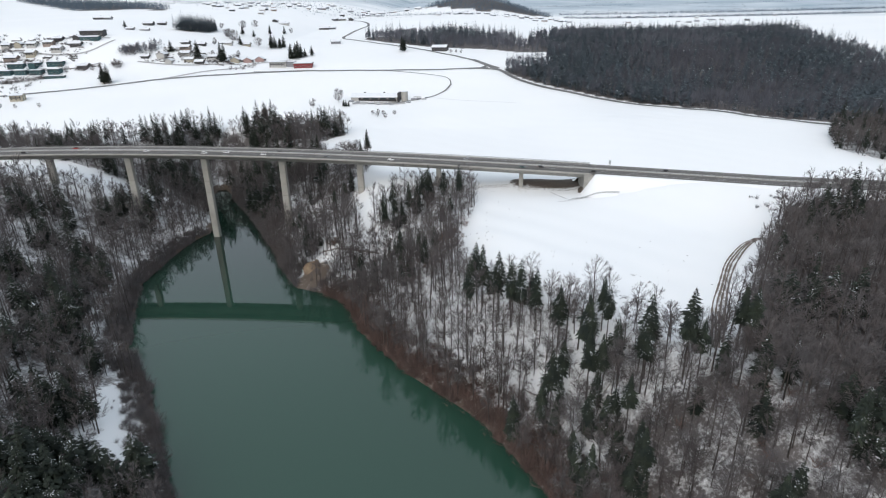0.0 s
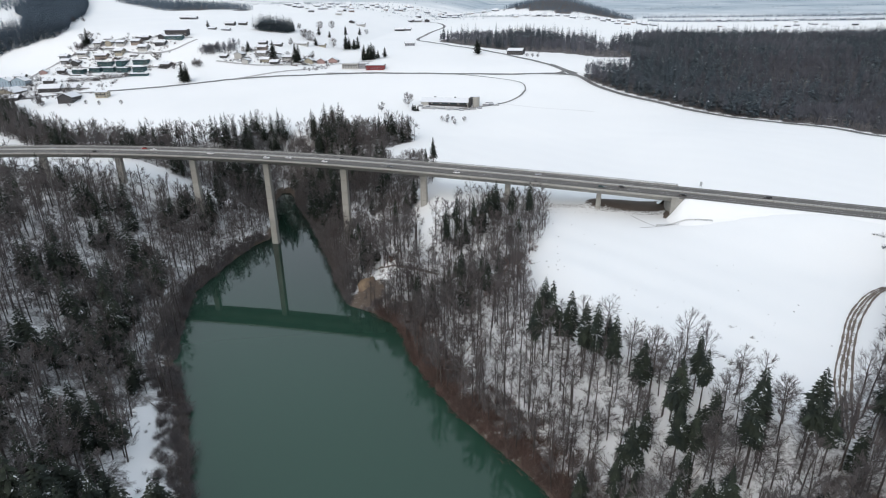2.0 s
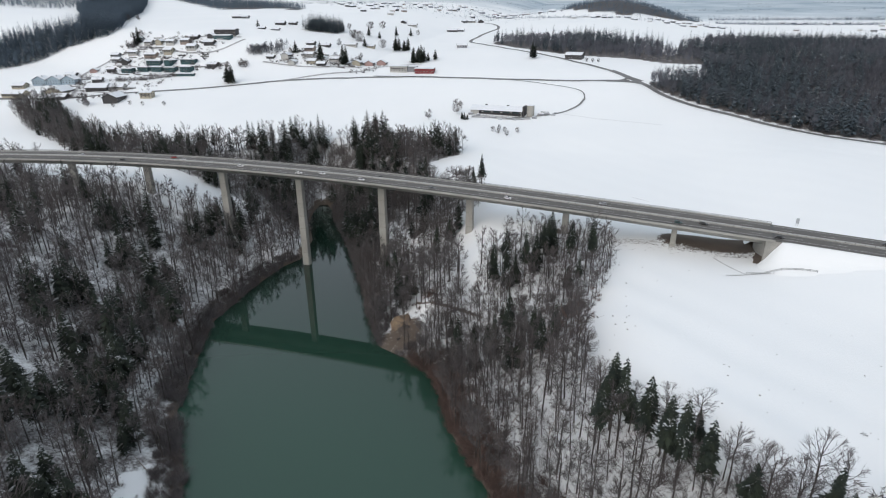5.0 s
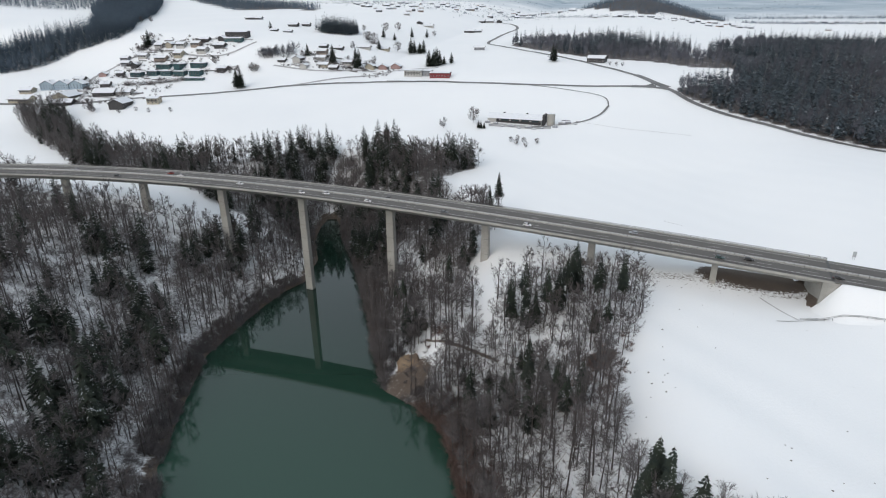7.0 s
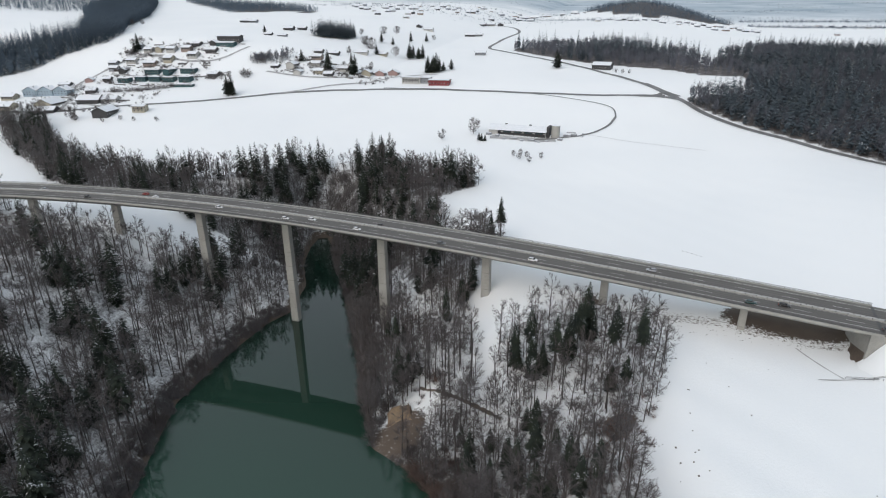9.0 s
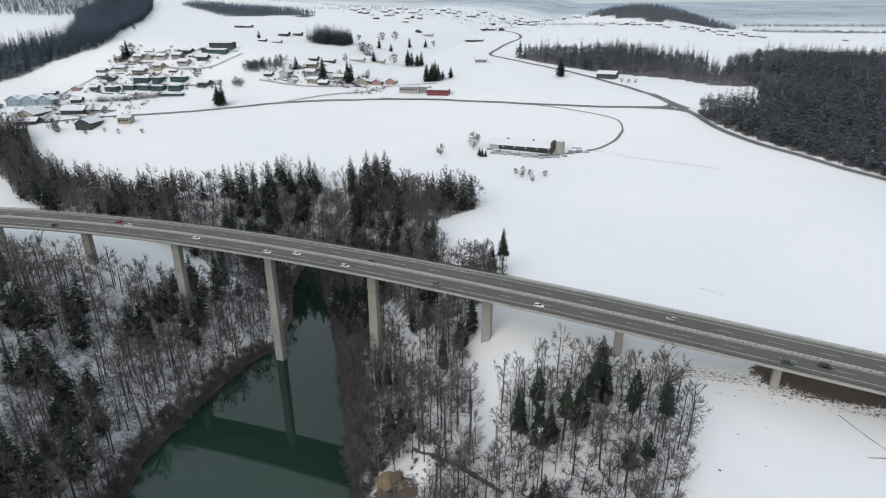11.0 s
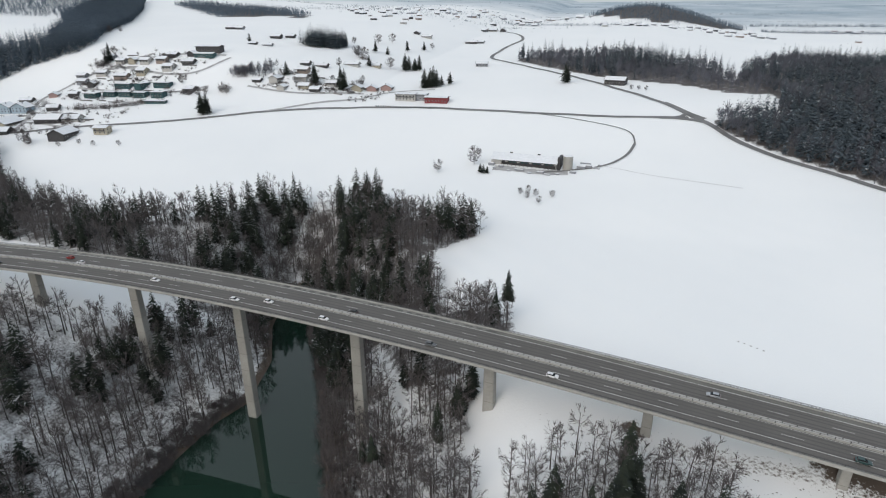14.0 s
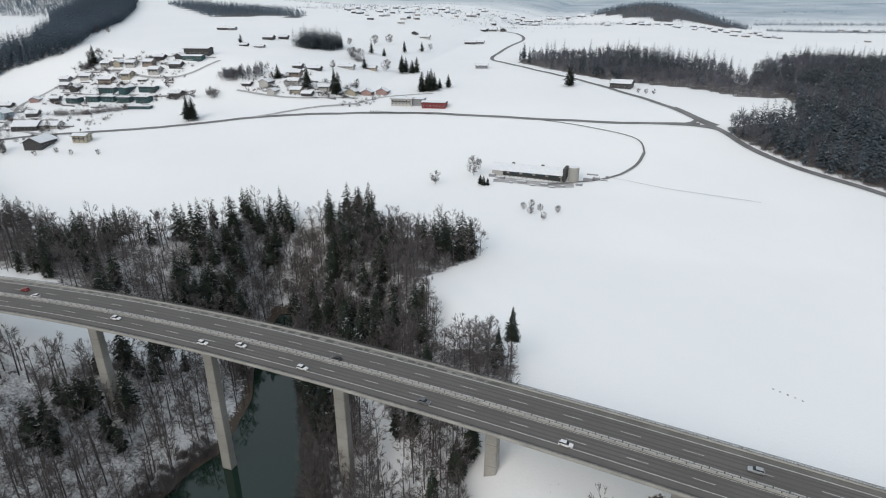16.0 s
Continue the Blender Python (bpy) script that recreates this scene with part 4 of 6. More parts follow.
# ---------------------------------------------------------------- country roads and tracks
def ribbon(line, width, lift, ragged=0.0, step=5.0):
    """A strip of ground cover along a broken line, smoothed."""
    pts = np.array(line, float)
    for _ in range(3):
        q = 0.75 * pts[:-1] + 0.25 * pts[1:]
        r = 0.25 * pts[:-1] + 0.75 * pts[1:]
        pts = np.vstack([pts[:1], np.stack([q, r], 1).reshape(-1, 2), pts[-1:]])
    seg = np.r_[0, np.cumsum(np.hypot(*np.diff(pts, axis=0).T))]
    s = np.linspace(0, seg[-1], max(3, int(seg[-1] / step)))
    c = np.column_stack([np.interp(s, seg, pts[:, k]) for k in range(2)])
    d = np.gradient(c, axis=0)
    d /= np.linalg.norm(d, axis=1, keepdims=True)
    rows = []
    for (x, y), (dx, dy) in zip(c, d):
        w = width * (1 + ragged * np.random.uniform(-1, 1)) / 2
        rows.append([(x - dy * o, y + dx * o, on_ground(x - dy * o, y + dx * o) + lift) for o in (-w, -w * 0.35, w * 0.35, w)])
    return strip(rows)


LANE = mat("wet_lane_asphalt", (0.13, 0.13, 0.13), (0.20, 0.20, 0.205), rough=0.75, scale=0.05, fine=0.8)
MUD = mat("churned_mud", (0.12, 0.095, 0.08), (0.20, 0.165, 0.14), rough=0.95, scale=0.4, fine=2.5, bump=0.2)
SLUSH = mat("grey_slush", (0.30, 0.30, 0.30), (0.48, 0.48, 0.49), rough=0.8, scale=0.2, fine=1.5)
LANES = []
LANES.append(([(-760, 676), (-672, 684), (-632, 691), (-601, 712), (-544, 733), (-452, 778), (-413, 807), (-342, 840), (-280, 851), (-220, 856), (-144, 852), (-82, 849), (-24, 850), (34, 856)], 5.6, LANE))
LANES.append(([(420, 500), (341, 548), (305, 566), (260, 632), (226, 645), (190, 677), (148, 720), (114, 750), (87, 772), (64, 807), (52, 839), (35, 863), (22, 885), (-25, 949), (-100, 1042), (-197, 1153), (-228, 1186), (-240, 1216), (-240, 1290), (-237, 1381), (-221, 1479), (-255, 1593), (-330, 1700)], 6.2, LANE))
LANES.append(([(-95, 702), (-74, 709), (-41, 722), (-23, 750), (-17, 780)], 2.6, LANE))
LANES.append(([(-17, 780), (-18, 800), (-24, 814), (-58, 832), (-119, 850)], 1.5, LANE))
LANES.append(([(-250, 928), (-298, 913), (-328, 873), (-373, 844), (-411, 808)], 4.0, SLUSH))
LANES.append(([(-640, 692), (-678, 748), (-709, 781), (-721, 814), (-720, 852), (-690, 885), (-600, 925), (-540, 930)], 4.5, SLUSH))
LANES.append(([(-41, 722), (10, 705), (60, 697)], 0.45, SLUSH))
LANES.append(([(-700, 838), (-640, 835), (-560, 838), (-520, 858)], 3.6, SLUSH))
LANES.append(([(-690, 885), (-640, 882), (-590, 874), (-548, 884), (-530, 925)], 3.6, SLUSH))
LANES.append(([(-700, 700), (-660, 722), (-620, 718), (-590, 712)], 4.5, SLUSH))
LANES.append(([(-470, 866), (-430, 862), (-380, 866), (-330, 895)], 3.4, SLUSH))
LANES += [([(6, 852), (24, 853), (38, 850), (50, 842)], 6.2, LANE), ([(12, 900), (27, 879), (36, 866), (48, 852)], 7.5, LANE), ([(22, 855), (30, 860), (35, 872)], 5.0, LANE)]
for k, (line, w, m) in enumerate(LANES):
    v, f = ribbon(line, w, 0.35 + 0.006 * k)
    tagged(new("road", mesh_from("road", v, f, m)), "narrow cleared country road across the snowy fields", "road", kind="structure")
v, f = merged([ribbon([(x + o + 0.5 * math.sin(y * 0.13 + k), y) for x, y in TRACK], 0.7, 0.18, 0.5, 2.5) for k, o in enumerate((-2.6, -1.0, 0.4, 2.2))])
tagged(new("muddy_track", mesh_from("muddy_track", v, f, MUD)), "muddy wheel ruts curving through the snow", "track", kind="structure")
v, f = merged([ribbon(l, 0.5, 0.15, 0.6, 2.5) for l in ([(60, 370), (84, 374), (120, 372)], [(58, 392), (64, 380), (69, 372)])])
tagged(new("foot_track", mesh_from("foot_track", v, f, SLUSH)), "thin trodden tracks in the snow", "track", kind="structure")

# ---------------------------------------------------------------- wet patches and joint on the bridge
PATCHED = mat("pale_patched_concrete", (0.25, 0.243, 0.225), (0.17, 0.165, 0.152), rough=0.9, scale=0.25, fine=1.5, bump=0.1)
swept("patched_shoulder", PATCHED, road, [sweep(ENDS[0], -84, 6, [(24.1, ROAD_Z + 0.006), (26.3, ROAD_Z + 0.006)], False)], "pale patched shoulder along the far parapet")
WET = mat("wet_dark_patches", (0.055, 0.053, 0.05), (0.08, 0.078, 0.072), rough=0.5, scale=0.5)
quads, x = [], -420.0
while x < -84:
    ln = np.random.uniform(1.2, 4.5)
    o0, o1 = 24.5 + np.random.uniform(-0.35, 0.35), 25.7 + np.random.uniform(-0.4, 0.3)
    quads.append(sweep(x, x + ln, 3, [(o0, ROAD_Z + 0.015), (o1, ROAD_Z + 0.015)], False))
    x += ln + np.random.uniform(0.6, 3.5)
tagged(swept("wet_patches", WET, road, quads, "dark wet patches along the far shoulder"), kind="stuff")
swept("expansion_joint", DARK_STEEL, road, [sweep(81.2, 82.3, 2, [(0.9, ROAD_Z + 0.02), (25.7, ROAD_Z + 0.02)], False)], "dark steel expansion joint")


# ---------------------------------------------------------------- cars
def car_paint(name, c):
    return mat(name, c, [v * 0.85 for v in c], rough=0.3, scale=0.8, metal=0.1)


PAINTS = {"white": car_paint("white_paint", (0.75, 0.75, 0.76)), "silver": car_paint("silver_paint", (0.36, 0.38, 0.41)), "black": car_paint("black_paint", (0.02, 0.02, 0.022)),
          "grey": car_paint("grey_paint", (0.12, 0.13, 0.14)), "green": car_paint("teal_paint", (0.03, 0.07, 0.07)), "red": car_paint("red_paint", (0.3, 0.03, 0.025))}
GLASS = mat("dark_car_glass", (0.015, 0.018, 0.02), (0.02, 0.022, 0.025), rough=0.08)
TYRE = mat("black_rubber", (0.02, 0.02, 0.02), (0.03, 0.03, 0.03), rough=0.9)
RED_LAMP = mat("red_lamp", (0.35, 0.02, 0.02), (0.3, 0.02, 0.02), rough=0.3)
CLEAR_LAMP = mat("clear_lamp", (0.7, 0.7, 0.68), (0.6, 0.6, 0.6), rough=0.2)


def loft(bm, rings):
    rows = [[bm.verts.new(p) for p in ring] for ring in rings]
    for a, b in zip(rows[:-1], rows[1:]):
        for i in range(len(a)):
            bm.faces.new((a[i], a[(i + 1) % len(a)], b[(i + 1) % len(b)], b[i]))
    bm.faces.new(rows[0][::-1])
    bm.faces.new(rows[-1])


def car(colour, x, off, ahead, estate=False, label=None):
    """A parked-still car on the road at x, lane offset off; ahead is +1 or -1 along x."""
    root = tagged(new("car"), label or f"{colour} passenger car on the motorway bridge", "car", "cars on the bridge")
    bm = bmesh.new()
    prof = [(-2.15, 0.45, 0.55, 0.75), (-2.1, 0.3, 0.95, 0.82), (-1.2, 0.25, 1.0, 0.88), (0.6, 0.25, 0.95, 0.9), (1.5, 0.25, 0.85, 0.87), (2.1, 0.3, 0.7, 0.78), (2.2, 0.42, 0.55, 0.7)]
    loft(bm, [[(px, -w, lo), (px, w, lo), (px, w, hi - 0.12), (px, w * 0.9, hi), (px, -w * 0.9, hi), (px, -w, hi - 0.12)] for px, lo, hi, w in prof])
    part("body", bm, PAINTS[colour], root)
    bm = bmesh.new()
    back = -2.0 if estate else -1.75
    loft(bm, [[(back, -0.8, 0.93), (back, 0.8, 0.93), (0.95, 0.8, 0.93), (0.95, -0.8, 0.93)], [(back + 0.35, -0.66, 1.4), (back + 0.35, 0.66, 1.4), (0.15, 0.66, 1.42), (0.15, -0.66, 1.42)]])
    part("glazing", bm, GLASS, root, "dark glass windows")
    bm = bmesh.new()
    box(bm, back + 0.3, 0.2, -0.68, 0.68, 1.39, 1.47)
    part("car_roof", bm, PAINTS[colour], root)
    for wx in (-1.35, 1.35):
        for wy in (-0.82, 0.82):
            bm = bmesh.new()
            bmesh.ops.create_cone(bm, cap_ends=True, segments=12, radius1=0.32, radius2=0.32, depth=0.2, matrix=Matrix.Translation((wx, wy, 0.32)) @ Matrix.Rotation(radians(90), 4, "X"))
            wheel = part("wheel", bm, TYRE, root, "black tyre")
            bm = bmesh.new()
            bmesh.ops.create_cone(bm, cap_ends=True, segments=10, radius1=0.2, radius2=0.17, depth=0.03, matrix=Matrix.Translation((wx, wy * 1.135, 0.32)) @ Matrix.Rotation(radians(90 if wy < 0 else -90), 4, "X"))
            part("rim", bm, STEEL, wheel, "silver rim")
    for nm, px, m in (("headlight", 2.12, CLEAR_LAMP), ("tail_light", -2.14, RED_LAMP)):
        for wy in (-0.55, 0.55):
            bm = bmesh.new()
            box(bm, px - 0.06, px + 0.06, wy - 0.17, wy + 0.17, 0.58, 0.72)
            part(nm, bm, m, root)
    p, q = deck(x, off, ROAD_Z), deck(x + 1, off, ROAD_Z)
    root.matrix_world = Matrix.Translation((p[0], p[1], p[2] + 0.02)) @ Matrix.Rotation(math.atan2(q[1] - p[1], 1) + (0 if ahead > 0 else math.pi), 4, "Z")


for c, x, o, a, est in (("white", -240, 8.8, 1, 0), ("white", -193, 5.0, 1, 1), ("white", -178, 8.8, 1, 0), ("white", -148, 5.0, 1, 1), ("grey", -100, 5.0, 1, 0), ("white", -53, 5.0, 1, 1), ("silver", -2, 18.8, -1, 1), ("white", -290, 15.0, -1, 0),
                        ("green", 38, 5.0, 1, 0), ("black", 50, 8.8, 1, 1), ("black", 84, 5.0, 1, 0), ("black", -140, 15.0, -1, 0), ("black", -330, 5.0, 1, 0), ("red", -300, 18.8, -1, 0), ("black", 130, 18.8, -1, 1), ("silver", -370, 15.0, -1, 0)):
    car(c, x, o, a, bool(est))


# ---------------------------------------------------------------- farms and villages
EAVES = mat("dark_eaves_timber", (0.062, 0.060, 0.062), (0.088, 0.086, 0.086), rough=0.85, scale=0.8)
PANE = mat("dark_window_glass", (0.03, 0.035, 0.04), (0.05, 0.055, 0.06), rough=0.15)
WALLS = {"white": mat("white_render", (0.50, 0.49, 0.47), (0.40, 0.39, 0.37), scale=0.3), "cream": mat("cream_render", (0.42, 0.38, 0.30), (0.35, 0.32, 0.25), scale=0.3),
         "pink": mat("rose_render", (0.40, 0.27, 0.25), (0.33, 0.22, 0.2), scale=0.3), "wood": mat("brown_boards", (0.064, 0.062, 0.064), (0.045, 0.044, 0.046), scale=0.5, fine=4),
         "green": mat("dark_green_boards", (0.028, 0.078, 0.086), (0.042, 0.096, 0.104), scale=0.5, fine=4), "grey": mat("grey_render", (0.30, 0.31, 0.33), (0.22, 0.23, 0.25), scale=0.3),
         "orange": mat("apricot_render", (0.32, 0.26, 0.22), (0.26, 0.21, 0.18), scale=0.3), "red": mat("red_boards", (0.24, 0.04, 0.045), (0.17, 0.035, 0.038), scale=0.4, fine=3),
         "blue": mat("pale_blue_render", (0.33, 0.41, 0.47), (0.27, 0.34, 0.40), scale=0.3)}


def house(x, y, w, d, h, turn, wall, pitch=0.42, storeys=2, across=False, chimney=True, kind="house", label=None):
    """A house with a snowy gable roof: w along its ridge, d deep, h to the eaves. across: the gable looks to the front."""
    z = on_ground(x, y)
    root = tagged(new(kind), label or f"{wall} walled house with a snow-covered gable roof", "house" if kind == "house" else kind.replace("_", " "), "houses of the village")
    bm = bmesh.new()
    rise = d / 2 * pitch
    a, b = w / 2, d / 2
    lo = [bm.verts.new(p) for p in ((-a, -b, -3), (a, -b, -3), (a, b, -3), (-a, b, -3))]
    hi = [bm.verts.new(p) for p in ((-a, -b, h), (a, -b, h), (a, b, h), (-a, b, h))]
    r0, r1 = bm.verts.new((-a, 0, h + rise)), bm.verts.new((a, 0, h + rise))
    for i in (0, 2):
        bm.faces.new((lo[i], lo[(i + 1) % 4], hi[(i + 1) % 4], hi[i]))
    bm.faces.new((lo[1], lo[2], hi[2], r1, hi[1]))
    bm.faces.new((lo[3], lo[0], hi[0], r0, hi[3]))
    part("wall", bm, WALLS[wall], root)
    e, g, t = 1.3, 1.1, 0.22
    for nm, m, z0, t, k in (("fascia", EAVES, 0.03, 0.2, 1.0), ("snow_roof", ROOF_SNOW, 0.24, 0.28, 0.97)):
        bm = bmesh.new()
        A, B, drop = (a + g) * k, (b + e) * k, pitch * e * k
        rows = [[bm.verts.new((sx * A, yy, zz + z0 + dz)) for yy, zz, dz in ((-B, h - drop, 0), (0, h + rise, 0), (B, h - drop, 0), (B, h - drop, t), (0, h + rise, t), (-B, h - drop, t))] for sx in (-1, 1)]
        for i in range(6):
            bm.faces.new((rows[0][i], rows[0][(i + 1) % 6], rows[1][(i + 1) % 6], rows[1][i]))
        bm.faces.new((rows[0][0], rows[0][5], rows[0][4], rows[0][1]))
        bm.faces.new((rows[0][1], rows[0][4], rows[0][3], rows[0][2]))
        bm.faces.new((rows[1][0], rows[1][1], rows[1][4], rows[1][5]))
        bm.faces.new((rows[1][1], rows[1][2], rows[1][3], rows[1][4]))
        part(nm, bm, m, root, "thick snow on the roof" if nm == "snow_roof" else "")
    n = max(2, int(w / 3.6))
    for st in range(storeys):
        zz = 1.0 + st * (h - 0.6) / storeys
        for i in range(n):
            px = -a + w * (i + 0.5) / n
            bm = bmesh.new()
            box(bm, px - 0.6, px + 0.6, -b - 0.06, -b + 0.1, zz, zz + 1.3)
            glass = part("window", bm, PANE, root)
            bm = bmesh.new()
            for x0, x1, z0, z1 in ((px - 0.72, px - 0.6, zz - 0.12, zz + 1.42), (px + 0.6, px + 0.72, zz - 0.12, zz + 1.42), (px - 0.6, px + 0.6, zz - 0.12, zz), (px - 0.6, px + 0.6, zz + 1.3, zz + 1.42)):
                box(bm, x0, x1, -b - 0.1, -b + 0.1, z0, z1)
            part("frame", bm, WALLS["white"], glass)
    m = max(2, int(d / 3.8))
    for st, i in [(p, q) for p in range(storeys) for q in range(m)]:
        px, zz = -b + d * (i + 0.5) / m, 1.1 + st * (h - 0.6) / storeys
        bm = bmesh.new()
        box(bm, a - 0.1, a + 0.06, px - 0.6, px + 0.6, zz, zz + 1.35)
        part("window", bm, PANE, root)
    if storeys > 1:
        bm = bmesh.new()
        box(bm, -a * 0.85, a * 0.85, -b - 1.0, -b, h * 0.5 - 0.15, h * 0.5)
        box(bm, -a * 0.85, a * 0.85, -b - 1.0, -b - 0.92, h * 0.5, h * 0.5 + 0.9)
        part("balcony", bm, WALLS[wall] if wall in ("green", "blue") else EAVES, root, "boarded balcony")
    if chimney:
        bm = bmesh.new()
        box(bm, a * 0.3 - 0.4, a * 0.3 + 0.4, -0.4 + b * 0.3, 0.4 + b * 0.3, h + rise * 0.4, h + rise + 1.0)
        part("chimney", bm, WALLS["grey"], root)
    root.matrix_world = Matrix.Translation((x, y, z)) @ Matrix.Rotation(radians(turn + (90 if across else 0)), 4, "Z")
    return root


def hamlet(houses):
    """Houses by place, width, depth, height to the eaves, turn and wall."""
    for n, (x, y, w, d, h, turn, wall) in enumerate(houses):
        house(x, y, w, d, h * (0.95 if wall == "green" else 0.7), turn, wall, 0.1 if wall == "green" else 0.5, storeys=2 if h > 4.5 else 1, across=wall != "green" and (w < d) or (n % 7 == 3))


hamlet([(-736, 745, 14, 19, 9, 192, "blue"), (-716, 749, 14, 19, 9, 192, "blue"), (-696, 753, 14, 18, 8.5, 192, "blue"), (-672, 710, 30, 20, 5.5, 15, "cream"), (-722, 690, 28, 14, 6, 10, "cream"), (-651, 688, 17, 13, 4.5, 20, "wood"), (-658, 684, 16, 12, 5, 20, "wood"), (-629, 728, 26, 17, 5.5, 18, "wood"), (-608, 737, 18, 13, 4, 15, "white"), (-664, 765, 12, 10, 5, 25, "wood"), (-709, 809, 12, 9, 4, 30, "pink"), (-685, 815, 10, 8, 5, 20, "wood")])
hamlet([(-727, 786, 14, 9, 4, 20, "wood"), (-715, 862, 12, 9, 5, 10, "grey"), (-704, 850, 12, 9, 5, 10, "grey"), (-684, 846, 12, 9, 5, 10, "wood"), (-654, 813, 16, 10, 5.5, 4, "green"), (-634, 822, 16, 10, 5.5, 4, "green"), (-614, 825, 16, 10, 5.5, 4, "green"), (-593, 826, 16, 10, 5.5, 4, "green"), (-568, 827, 16, 10, 6.5, 4, "green"), (-635, 846, 22, 9, 5, 4, "green"), (-609, 849, 22, 9, 5, 4, "green"), (-582, 853, 22, 9, 5, 4, "green")])
hamlet([(-654, 865, 18, 10, 5, 6, "orange"), (-688, 869, 14, 10, 5, 8, "white"), (-678, 894, 12, 9, 5, 8, "white"), (-660, 896, 12, 9, 5, 8, "cream"), (-640, 896, 13, 10, 6, 5, "white"), (-630, 875, 12, 11, 7, 5, "cream"), (-617, 900, 14, 10, 6, 5, "orange"), (-597, 886, 14, 11, 6.5, 5, "white"), (-611, 915, 13, 9, 4, 5, "wood"), (-576, 900, 15, 10, 4.5, 8, "wood"), (-586, 922, 12, 9, 4, 5, "wood"), (-538, 846, 14, 10, 4.5, 5, "wood")])
hamlet([(-556, 806, 26, 6, 3, 10, "green"), (-700, 900, 12, 9, 5, 8, "grey"), (-752, 725, 16, 12, 6, 12, "cream"), (-441, 885, 18, 11, 5, 3, "white"), (-464, 879, 11, 7, 3, 3, "wood"), (-419, 915, 14, 10, 6, 3, "orange"), (-412, 897, 14, 10, 4, 3, "white"), (-400, 880, 13, 10, 4, 3, "cream"), (-384, 876, 12, 9, 3.5, 3, "wood"), (-372, 897, 14, 10, 5, 3, "white"), (-425, 870, 12, 9, 4, 3, "white"), (-410, 948, 16, 8, 3.5, 3, "wood")])
hamlet([(-430, 942, 12, 9, 4, 3, "wood"), (-386, 990, 20, 9, 4, 3, "white"), (-363, 1017, 14, 9, 4, 3, "cream"), (-341, 902, 10, 12, 5, 3, "cream"), (-326, 914, 10, 12, 5, 3, "pink"), (-310, 922, 11, 13, 5, 3, "pink"), (-560, 1092, 16, 12, 5, 8, "wood"), (-545, 1110, 14, 9, 5, 8, "wood"), (-552, 1013, 12, 6, 3, 4, "wood"), (-528, 1014, 14, 6, 3, 4, "grey"), (-415, 1362, 14, 10, 4, 5, "wood"), (-390, 1345, 18, 11, 4.5, 5, "white")])
hamlet([(-318, 1408, 22, 12, 5, 5, "wood"), (-300, 1412, 14, 10, 5, 5, "grey"), (-326, 1657, 22, 13, 6, 5, "white"), (-300, 1655, 18, 12, 6, 5, "wood"), (-340, 1640, 14, 10, 5, 5, "wood"), (-700, 1180, 20, 10, 5, 5, "wood"), (-680, 1176, 12, 9, 5, 5, "grey")])
house(-572, 690, 24, 17, 5, 103, "wood", 0.5, 1, chimney=False, kind="barn", label="dark boarded barn with a snow-covered roof")
house(-540, 708, 14, 10, 6.5, 12, "cream", 0.3, 2, label="cream house with a balcony and snowy roof")
house(-570, 938, 36, 11, 7, 3, "wood", 0.25, 1, chimney=False, kind="barn", label="long dark farm barn with a snowy roof")
house(-565, 920, 28, 9, 4, 3, "green", 0.25, 1, chimney=False, kind="barn", label="low open-fronted barn with a snowy roof")
house(-232, 1113, 17, 12, 4, 10, "grey", 0.4, 1, chimney=False, kind="hut", label="small grey field barn with a snowy roof")
house(-38, 990, 24, 16, 5, -14, "wood", 0.4, 1, chimney=False, kind="barn", label="brown roadside barn with a snow-covered roof")
house(-270, 880, 24, 11, 7, 2, "white", 0.15, 2, label="white two-storey building beside the road")
house(-253, 884, 14, 12, 6, 2, "grey", 0.1, 1, chimney=False, label="grey annex with a flat snowy roof")
house(-232, 876, 26, 12, 5.5, 2, "red", 0.15, 1, chimney=False, kind="barn", label="long red-boarded barn beside the road")
RETAIN = mat("dark_retaining_stone", (0.13, 0.125, 0.12), (0.20, 0.19, 0.18), rough=0.9, scale=0.5, fine=3)


def garden_wall(x, y, ln, turn):
    """A low stone terrace wall with snow along its top."""
    root = tagged(new("garden_wall"), "low dark stone garden wall topped with snow", "wall", "garden walls of the village")
    bm = bmesh.new()
    box(bm, -ln / 2, ln / 2, -0.25, 0.25, -1.5, 1.3)
    bmesh.ops.bevel(bm, geom=bm.edges, offset=0.06, segments=1, affect="EDGES")
    part("wall", bm, RETAIN, root)
    bm = bmesh.new()
    box(bm, -ln / 2 - 0.05, ln / 2 + 0.05, -0.3, 0.3, 1.3, 1.48)
    bmesh.ops.bevel(bm, geom=bm.edges, offset=0.06, segments=1, affect="EDGES")
    part("snow_cap", bm, ROOF_SNOW, root)
    root.matrix_world = Matrix.Translation((x, y, on_ground(x, y))) @ Matrix.Rotation(radians(turn), 4, "Z")


for row, x0, x1, turn in ((800, -660, -560, 4), (812, -690, -640, 12), (834, -690, -560, 4), (860, -690, -560, 5), (880, -690, -570, 6), (908, -680, -560, 5), (716, -700, -590, 14), (738, -690, -600, 16), (868, -460, -330, 4), (888, -450, -340, 4), (906, -430, -340, 4)):
    x = x0
    while x < x1:
        ln = np.random.uniform(8, 20)
        if np.random.random() < 0.75:
            garden_wall(x + ln / 2, row + (x - x0) * math.tan(radians(turn)) + np.random.uniform(-3, 3), ln, turn + np.random.uniform(-6, 6))
        x += ln + np.random.uniform(2, 12)
# Row of small dark posts beside the road, built as bevelled blocks.
POST = mat("dark_bollard", (0.03, 0.03, 0.03), (0.05, 0.05, 0.05))
